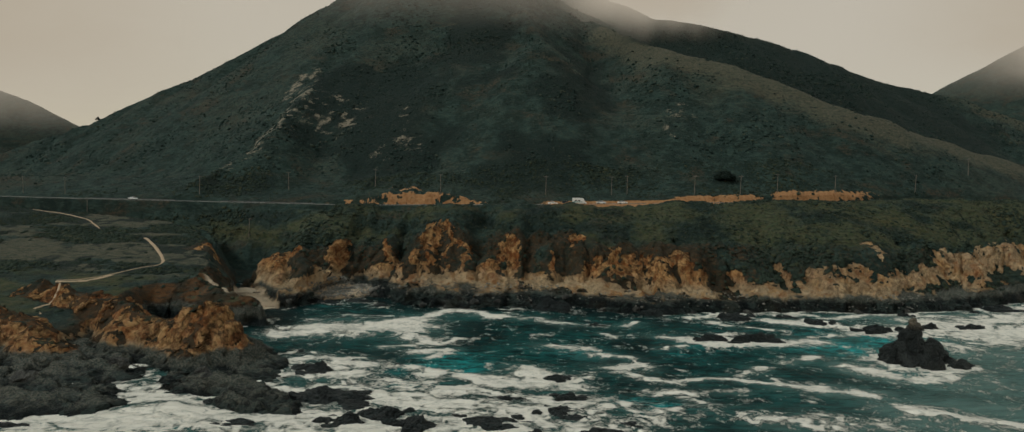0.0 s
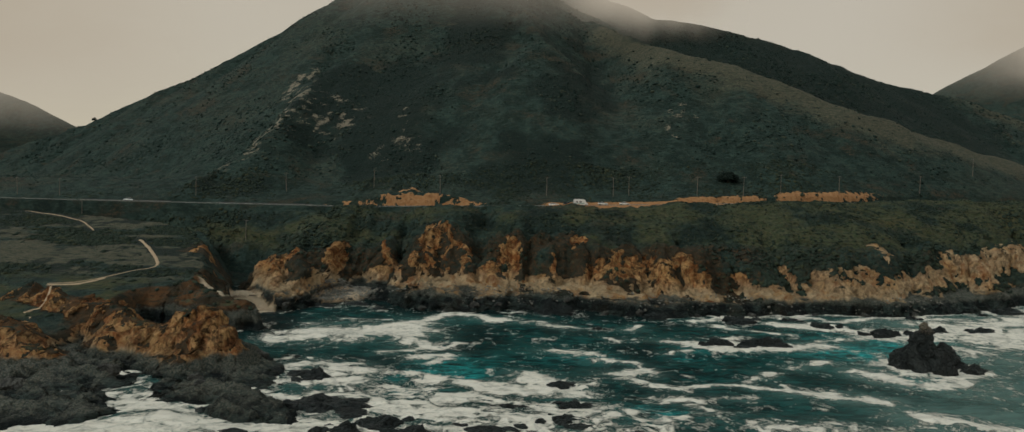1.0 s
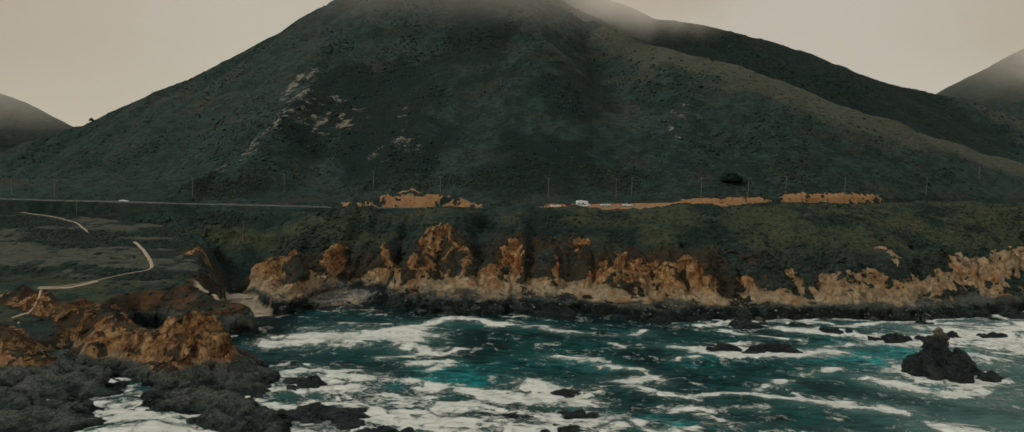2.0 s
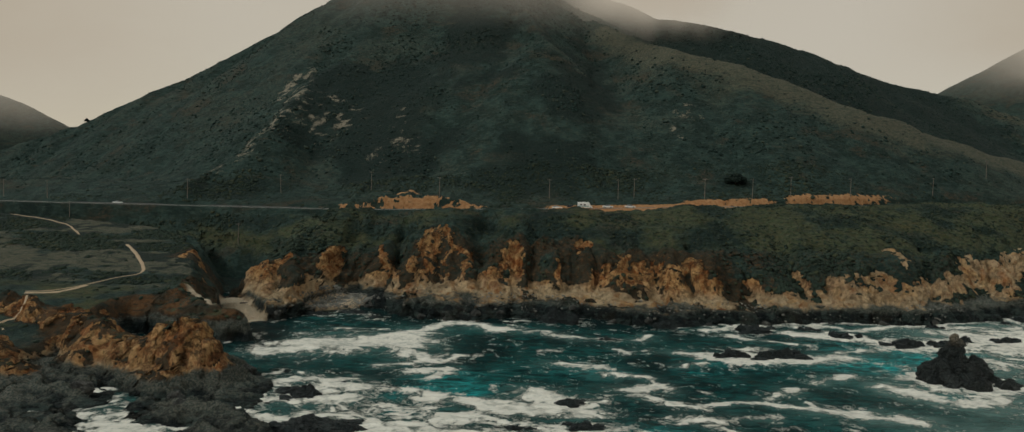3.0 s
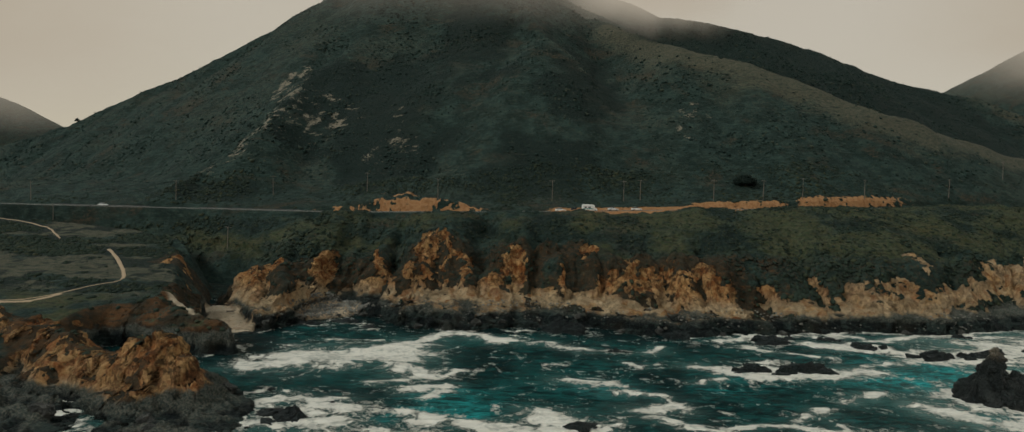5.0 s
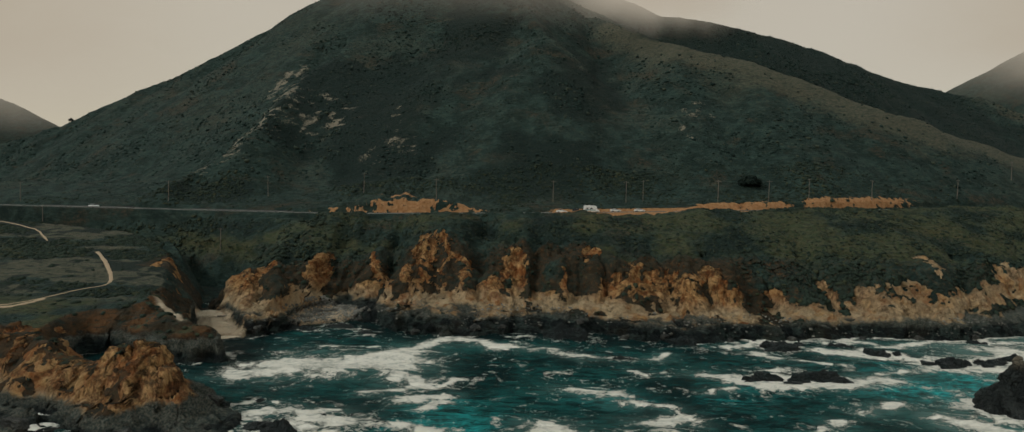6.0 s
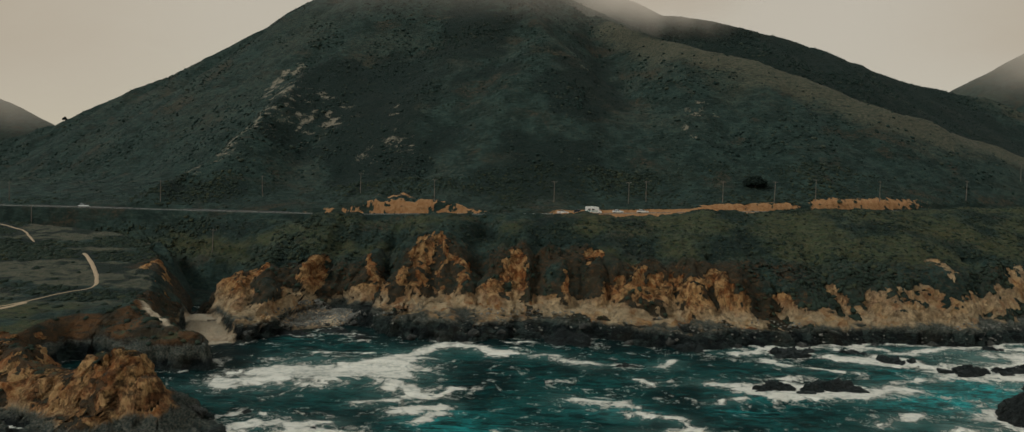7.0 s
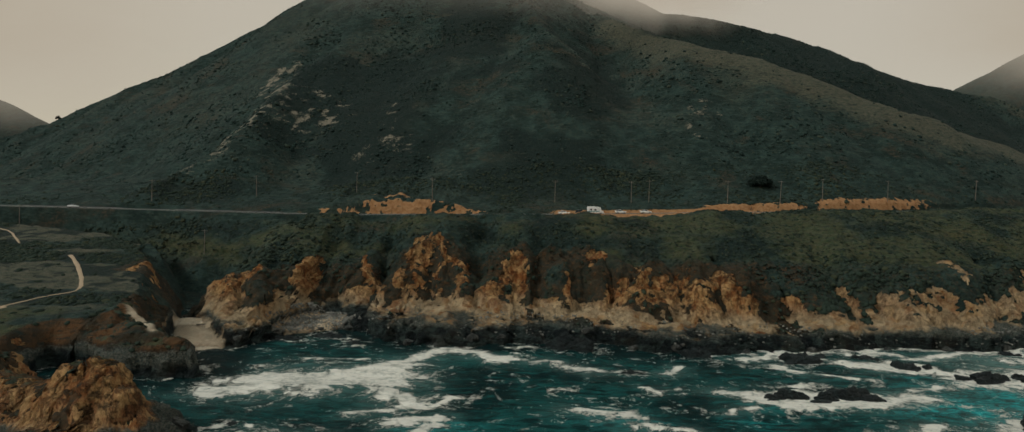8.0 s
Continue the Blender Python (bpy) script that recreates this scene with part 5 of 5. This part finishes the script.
M_WOOD = plain("weathered_pole_wood", (0.17, 0.145, 0.12), 0.9)
M_INSUL = plain("insulator_glass", (0.25, 0.28, 0.28), 0.2)


def ribbon(name, pts, half, lift, material, height):
    """A band laid along a line over the ground."""
    bm = bmesh.new()
    last = None
    n = len(pts)
    for i, (x, y) in enumerate(pts):
        ax, ay = pts[max(i - 1, 0)]
        bx, by = pts[min(i + 1, n - 1)]
        d = Vector((bx - ax, by - ay)).normalized()
        h = half(i / (n - 1)) if callable(half) else half
        row = []
        for s in (-1.0, -0.33, 0.33, 1.0):
            qx, qy = x - d.y * h * s, y + d.x * h * s
            row.append(bm.verts.new((qx, qy, height(qx, qy) + (lift if abs(s) < 0.9 else -0.15))))
        if last:
            for a in range(3):
                bm.faces.new((last[a], row[a], row[a + 1], last[a + 1]))
        last = row
    bmesh.ops.recalc_face_normals(bm, faces=bm.faces)
    return part(name, bm, material, None, "", True)


def along(pts, step):
    out = []
    for (x0, y0), (x1, y1) in zip(pts, pts[1:]):
        m = max(1, int(math.hypot(x1 - x0, y1 - y0) / step))
        out += [(x0 + (x1 - x0) * k / m, y0 + (y1 - y0) * k / m) for k in range(m)]
    return out + [pts[-1]]


def road_at(offset, x0, x1, step=3.0):
    return [(float(x), float(road_y(x)) + offset) for x in np.arange(x0, x1, step)]


def flat_road(x, y):
    return float(road_z(x))


def on_land(x, y):
    return float(land(np.array([x]), np.array([y]))[0])


road = ribbon("road", road_at(0, -300, 300), 3.7, 0.06, M_ASPHALT, flat_road)
tagged(road, "narrow grey asphalt coast road cut into the slope", "road", kind="structure")
for off in (-3.3, 3.3):
    line = ribbon("road_line", road_at(off, -300, 300), 0.06, 0.07, M_LINE, flat_road)
    tagged(line, "pale painted edge line of the coast road", "road marking", kind="structure")
rng_w = random.Random(3)
for pts, half in TRAILS:
    wob = [rng_w.uniform(0.75, 1.2) for _ in range(40)]
    line = along(pts, 1.2)
    trail = ribbon("trail", line, (lambda u, h=half, w=wob: 0.75 * h * w[int(u * 39)]), 0.10, M_TRAIL, on_land)
    tagged(trail, "pale dusty footpath worn into the headland", "trail", kind="structure")


def box(bm, cx, cy, cz, sx, sy, sz, bevel=0.0):
    made = bmesh.ops.create_cube(bm, size=1.0, matrix=Matrix.Translation((cx, cy, cz)) @ Matrix.Diagonal((sx, sy, sz, 1)))["verts"]
    if bevel:
        edges = list({e for v in made for e in v.link_edges})
        bmesh.ops.bevel(bm, geom=edges, offset=bevel, segments=2, affect="EDGES")
    return made


def tube(bm, a, b, r0, r1, sides=10):
    a, b = Vector(a), Vector(b)
    d = b - a
    m = Matrix.Translation((a + b) / 2) @ d.to_track_quat("Z", "Y").to_matrix().to_4x4()
    bmesh.ops.create_cone(bm, cap_ends=True, segments=sides, radius1=r0, radius2=r1, depth=d.length, matrix=m)


def empty(name, place, turn=0.0):
    ob = new(name)
    ob.matrix_world = pose(*place, 0, 0, turn)
    return ob


def guard_rail(x0, x1, offset):
    base = empty("guard_rail", (x0, float(road_y(x0)) + offset, float(road_z(x0))))
    pts = [(x, float(road_y(x)) + offset, float(road_z(x))) for x in np.arange(x0, x1, 4.0)]
    o = Vector(pts[0])
    bm = bmesh.new()
    prof = [(0.0, 0.42), (-0.06, 0.50), (0.0, 0.57), (-0.06, 0.64), (0.0, 0.73), (0.03, 0.73), (-0.02, 0.64), (0.03, 0.57), (-0.02, 0.50), (0.03, 0.42)]
    last = None
    for p in pts:
        row = [bm.verts.new((p[0] - o.x, p[1] - o.y + a, p[2] - o.z + b)) for a, b in prof]
        if last:
            for k in range(len(prof)):
                bm.faces.new((last[k], row[k], row[(k + 1) % len(prof)], last[(k + 1) % len(prof)]))
        last = row
    part("rail", bm, M_STEEL, base)
    bm = bmesh.new()
    box(bm, 0, 0.11, 0.33, 0.15, 0.15, 0.86, 0.015)
    first = part("post", bm, M_WOOD, base)
    for i, p in enumerate(pts):
        ob = first if i == 0 else new("post", first.data)
        ob.parent = base
        ob.location = Vector(p) - o
    return tagged(base, "galvanised steel guard rail beside the coast road", "guard rail", "guard rails")


guard_rail(-216, -166, -4.2)
guard_rail(-142, -92, -4.2)


# ---- utility poles ----
def utility_pole(height):
    base = empty("utility_pole", (0, 0, 0))
    bm = bmesh.new()
    tube(bm, (0, 0, -1.0), (0, 0, height), 0.17, 0.11)
    part("pole", bm, M_WOOD, base)
    bm = bmesh.new()
    box(bm, 0, 0.13, height - 0.5, 2.4, 0.11, 0.13, 0.015)
    part("crossarm", bm, M_WOOD, base)
    for x in (-1.1, -0.4, 0.4, 1.1):
        bm = bmesh.new()
        tube(bm, (x, 0.13, height - 0.44), (x, 0.13, height - 0.24), 0.05, 0.035, 8)
        part("insulator", bm, M_INSUL, base)
    for s in (-1, 1):
        bm = bmesh.new()
        tube(bm, (s * 0.85, 0.17, height - 0.52), (0, 0.14, height - 1.15), 0.025, 0.025, 6)
        part("brace", bm, M_STEEL, base)
    return tagged(base, "weathered wooden utility pole with crossarm on the slope", "utility pole", "utility poles along the road")


POLES = [(-269, 352), (-241, 345), (-217, 327), (-161.5, 331), (-120, 293), (-118, 338), (-71, 331), (-35, 311), (16, 321), (49, 323), (57, 325), (90, 322), (113, 323), (133, 327), (165, 333), (217, 351), (261, 374)]
first_pole = utility_pole(9.6)
for i, (x, y) in enumerate(POLES):
    m = pose(x, y, on_land(x, y), random.Random(i).uniform(-1, 1), random.Random(i + 50).uniform(-1.2, 1.2), random.Random(i + 90).uniform(-20, 20))
    if i == 0:
        first_pole.matrix_world = m
    else:
        copy_thing(first_pole, m)


# ---- trees ----
M_LEAF = scrub_material("cypress_foliage", (0.009, 0.018, 0.015), (0.018, 0.031, 0.026), (0.030, 0.042, 0.030))
M_BARK = plain("grey_bark", (0.10, 0.085, 0.07), 0.95)


def tree(x, y, width, height, seed, label):
    rng = np.random.default_rng(seed)
    z = on_land(x, y)
    base = empty("tree", (x, y, z - 0.16 * height))
    bm = bmesh.new()
    tube(bm, (0, 0, -0.5), (0.15, 0, height * 0.45), 0.045 * height, 0.03 * height, 9)
    tube(bm, (0.15, 0, height * 0.42), (0.0, 0.1, height * 0.85), 0.03 * height, 0.012 * height, 8)
    part("trunk", bm, M_BARK, base)
    for k in range(6):
        a = k * 1.05 + rng.uniform(-0.3, 0.3)
        bm = bmesh.new()
        h0 = height * rng.uniform(0.2, 0.55)
        tube(bm, (0.1, 0, h0), (math.cos(a) * width * 0.36, math.sin(a) * width * 0.33, h0 + height * rng.uniform(0.12, 0.32)), 0.018 * height, 0.006 * height, 6)
        part("limb", bm, M_BARK, base)
    lobes = [(0, 0, 0.66, 0.30), (-0.27, 0.05, 0.55, 0.24), (0.28, -0.05, 0.56, 0.23), (0.05, 0.22, 0.52, 0.22), (-0.05, -0.24, 0.48, 0.24), (-0.36, -0.02, 0.36, 0.17), (0.38, 0.03, 0.34, 0.16), (0.08, 0.0, 0.84, 0.17), (-0.14, 0.06, 0.80, 0.15)]
    pts, rad = [], []
    for lx, ly, lz, lr in lobes:
        m = int(900 * lr)
        d = rng.normal(size=(m, 3))
        d /= np.linalg.norm(d, axis=1)[:, None]
        q = d * (rng.uniform(0.55, 1.05, (m, 1)))
        pts.append(np.stack([(lx + q[:, 0] * lr) * width, (ly + q[:, 1] * lr) * width, (lz + q[:, 2] * lr * 0.8) * height], -1))
        rad.append(rng.uniform(0.022, 0.05, m) * width)
    crown = clump_mesh("crown", np.concatenate(pts), np.concatenate(rad), M_LEAF, rng, 0.6, 0.35)
    crown.parent = base
    return tagged(base, label, "tree")


tree(110, 338, 10.5, 6.8, 11, "broad dark cypress on the slope above the road")
tree(-205, 324, 8.5, 7.0, 12, "round dark shrubby tree beside the coast road")
tree(-352, 542, 3.8, 3.6, 13, "small wind-bent tree on the ridge line")


# ---- vehicles ----
M_WHITE = plain("white_car_paint", (0.78, 0.78, 0.76), 0.3, 0.0, 0.06)
M_DARKPAINT = plain("dark_car_paint", (0.03, 0.035, 0.04), 0.3)
M_TEAL = plain("teal_camper_stripe", (0.08, 0.28, 0.30), 0.4)
M_GLASS = plain("vehicle_glass", (0.02, 0.025, 0.03), 0.08)
M_TYRE = plain("tyre_rubber", (0.02, 0.02, 0.02), 0.9)
M_RIM = plain("alloy_rim", (0.5, 0.5, 0.5), 0.3, 0.8)
M_LAMP = plain("lamp_lens", (0.6, 0.58, 0.5), 0.15)
M_TAIL = plain("tail_lens", (0.35, 0.03, 0.02), 0.2)


def section_body(bm, sections):
    """A shell through cross sections along x: x, half width, bottom, shoulder, top, top half width."""
    last = None
    for x, w, b, s, t, tw in sections:
        row = [bm.verts.new(v) for v in ((x, -w * 0.92, b), (x, -w, b + 0.15), (x, -w, s), (x, -tw, t), (x, tw, t), (x, w, s), (x, w, b + 0.15), (x, w * 0.92, b))]
        if last:
            for k in range(8):
                bm.faces.new((last[k], row[k], row[(k + 1) % 8], last[(k + 1) % 8]))
        else:
            bm.faces.new(row[::-1])
        last = row
    bm.faces.new(last)
    bmesh.ops.recalc_face_normals(bm, faces=bm.faces)


def wheel(base, x, y, r):
    bm = bmesh.new()
    tube(bm, (x, y - 0.11, r), (x, y + 0.11, r), r, r, 18)
    tyre = part("wheel", bm, M_TYRE, base)
    bm = bmesh.new()
    side = -1 if y < 0 else 1
    tube(bm, (x, y + side * 0.10, r), (x, y + side * 0.13, r), r * 0.62, r * 0.55, 14)
    part("rim", bm, M_RIM, tyre)


def vehicle(kind, paint, label, place, turn):
    base = empty("car" if kind != "camper" else "camper_van", (0, 0, 0))
    bm = bmesh.new()
    if kind == "camper":
        length, w = 6.4, 1.08
        section_body(bm, [(-3.2, w, 0.45, 2.2, 2.75, 0.92), (-3.05, w, 0.4, 2.4, 2.95, 0.98), (1.0, w, 0.4, 2.4, 2.95, 0.98), (1.9, w * 0.97, 0.4, 2.1, 2.75, 0.9), (2.2, w * 0.94, 0.4, 1.35, 1.6, 0.86), (3.0, w * 0.9, 0.4, 1.05, 1.2, 0.8), (3.2, w * 0.86, 0.5, 0.9, 1.0, 0.75)])
        part("body", bm, paint, base)
        for s in (-1, 1):
            for x, l in ((-2.0, 0.9), (-0.3, 1.1)):
                bm = bmesh.new()
                box(bm, x, s * (w + 0.005), 1.75, l, 0.03, 0.5, 0.01)
                part("window", bm, M_GLASS, base)
            bm = bmesh.new()
            box(bm, -0.8, s * (w + 0.006), 1.15, 4.4, 0.024, 0.34)
            part("stripe", bm, M_TEAL, base, "teal side stripe")
        bm = bmesh.new()
        v = [bm.verts.new(q) for q in ((1.92, -0.84, 2.66), (1.92, 0.84, 2.66), (2.23, 0.84, 1.5), (2.23, -0.84, 1.5))]
        bm.faces.new(v)
        bmesh.ops.solidify(bm, geom=bm.faces, thickness=0.03)
        part("windscreen", bm, M_GLASS, base)
        bm = bmesh.new()
        box(bm, -0.9, 0, 3.02, 0.8, 0.7, 0.16, 0.03)
        part("roof_vent", bm, paint, base)
        axles, r, front, back = (-1.9, 2.2), 0.36, 3.2, -3.2
    else:
        tall = 0.32 if kind == "wagon" else 0.0
        w = 0.9
        section_body(bm, [(-2.25, w * 0.9, 0.42, 0.75, 0.85, 0.72), (-2.1, w * 0.97, 0.3, 0.85, 0.98, 0.78), (-1.2, w, 0.24, 0.92, 1.02, 0.8), (0.95, w, 0.24, 0.92, 0.99, 0.8), (2.0, w * 0.95, 0.28, 0.74, 0.82, 0.74), (2.25, w * 0.86, 0.4, 0.62, 0.66, 0.66)])
        part("body", bm, paint, base)
        bm = bmesh.new()
        rear = -2.0 if kind == "wagon" else -1.7
        section_body(bm, [(rear, 0.74, 0.9, 0.96, 1.0, 0.6), (rear + (0.25 if kind == "wagon" else 0.7), 0.78, 0.85, 1.05 + tall, 1.40 + tall, 0.62), (0.1, 0.79, 0.85, 1.05 + tall, 1.43 + tall, 0.62), (1.15, 0.76, 0.85, 0.93, 0.98, 0.66)])
        cabin = part("cabin", bm, M_GLASS, base, "dark glazed cabin")
        bm = bmesh.new()
        box(bm, -0.5, 0, 1.43 + tall, 1.5 + tall, 1.16, 0.06, 0.02)
        part("roof", bm, paint, cabin)
        for s in (-1, 1):
            for x in (-0.45, 0.45):
                bm = bmesh.new()
                tube(bm, (x, s * 0.78, 0.95), (x - 0.05, s * 0.64, 1.40 + tall), 0.04, 0.035, 6)
                part("pillar", bm, paint, cabin)
        axles, r, front, back = (-1.4, 1.4), 0.32, 2.22, -2.22
    for ax in axles:
        for s in (-1, 1):
            wheel(base, ax, s * (w - 0.06), r)
    for s in (-1, 1):
        bm = bmesh.new()
        box(bm, front - 0.04, s * 0.62, 0.68, 0.12, 0.3, 0.13, 0.02)
        part("headlight", bm, M_LAMP, base)
        bm = bmesh.new()
        box(bm, back + 0.05, s * 0.66, 0.80, 0.12, 0.24, 0.14, 0.02)
        part("tail_light", bm, M_TAIL, base)
    base.matrix_world = pose(*place, 0, 0, turn)
    return tagged(base, label, "car" if kind != "camper" else "camper van", "parked vehicles")


def parked(kind, paint, label, x, offset, turn):
    return vehicle(kind, paint, label, (x, float(road_y(x)) + offset, float(road_z(x)) + 0.07), turn)


parked("sedan", M_WHITE, "white sedan parked on the roadside gravel", 18.5, -2.8, 4)
parked("wagon", M_DARKPAINT, "dark estate car parked in front of the camper", 25.0, -2.9, 4)
parked("camper", M_WHITE, "white camper van with teal stripe parked at roadside", 31.0, -2.4, 6)
parked("sedan", M_WHITE, "white saloon car parked beyond the camper van", 42.0, 2.0, 8)
parked("sedan", M_WHITE, "white sedan standing on the coast road", 51.8, -2.0, 8)
parked("sedan", M_WHITE, "white car on the coast road behind the guard rail", -193, -1.8, -12)


# ---- boulders, shore stones and driftwood ----
M_BOULDER = rock_material("grey_shore_boulder", (0.030, 0.034, 0.032), (0.13, 0.13, 0.115), (0.06, 0.045, 0.03))
M_SHINGLE = rock_material("pale_shingle", (0.16, 0.155, 0.135), (0.46, 0.44, 0.38), (0.24, 0.20, 0.15))
M_DRIFT = plain("bleached_driftwood", (0.16, 0.13, 0.10), 0.9)


def boulder(x, y, r, seed):
    bm = bmesh.new()
    blob(bm, 0, 0, 0.1 * r, r, r * 0.8, r * 0.75, 200 + seed, 4, 0.4, 1.9)
    ob = part("boulder", bm, M_BOULDER)
    ob.location = (x, y, max(on_land(x, y), 0.0))
    return tagged(ob, "grey weathered boulder at the foot of the cliffs", "boulder", "boulders on the shore")


BOULDERS = [(-30, 231, 2.2), (-22, 229, 1.6), (-12, 232, 2.4), (-4, 235, 1.8), (8, 233, 1.5), (20, 233, 2.1), (33, 229, 2.3), (44, 226, 1.9), (64, 228, 1.7), (84, 231, 2.0), (108, 234, 1.8), (126, 235, 2.2), (145, 238, 1.9), (-50, 226, 1.8), (-74, 216, 1.6),
            (-58, 226, 1.3), (-88, 167, 1.6), (-80, 164, 1.9), (-58, 155, 1.5), (-66, 140, 1.7), (-84, 139, 1.8), (-97, 130, 2.2), (-104, 122, 1.9), (-62, 134, 1.4)]
for i, (x, y, r) in enumerate(BOULDERS):
    boulder(x, y if y < 200 else float(coast_y(x)) - 0.6, r if y < 200 else 0.65 * r, i)


def shingle():
    """Small rounded stones thrown up on the pebble beach and the ledges."""
    rng = np.random.default_rng(77)
    x, y = rng.uniform(-74, -50, 2600), rng.uniform(226, 250, 2600)
    x2, y2 = rng.uniform(-78, 160, 700), rng.uniform(0, 1, 700)
    y2 = coast_y(x2) + (cliff_foot(x2) - coast_y(x2)) * y2
    x, y = np.concatenate([x, x2]), np.concatenate([y, y2])
    z = land(x, y)
    ok = (z > 0.2) & (z < 6.0)
    x, y, z = x[ok], y[ok], z[ok]
    r = rng.uniform(0.12, 0.42, len(x)) * np.where(rng.uniform(size=len(x)) > 0.93, 1.8, 1.0)
    ob = clump_mesh("shingle", np.stack([x, y, z + 0.1], -1), r, M_SHINGLE, rng, 0.7, 0.15)
    tagged(ob, "grey shingle and stones along the cliff foot", "shingle", kind="stuff")


shingle()


def driftwood(x, y, length, turn, seed):
    base = empty("driftwood", (x, y, on_land(x, y) + 0.15), turn)
    bm = bmesh.new()
    tube(bm, (-length / 2, 0, 0), (length * 0.1, 0.1, 0.08), 0.26, 0.22, 9)
    tube(bm, (length * 0.08, 0.1, 0.08), (length / 2, -0.05, 0.02), 0.22, 0.12, 9)
    part("log", bm, M_DRIFT, base)
    bm = bmesh.new()
    tube(bm, (length * 0.15, 0.1, 0.1), (length * 0.3, 0.5, 0.6), 0.1, 0.05, 7)
    part("branch_stub", bm, M_DRIFT, base)
    return tagged(base, "dark weathered driftwood log lying on the sand", "driftwood")


driftwood(-91, 233, 4.5, 5, 1)
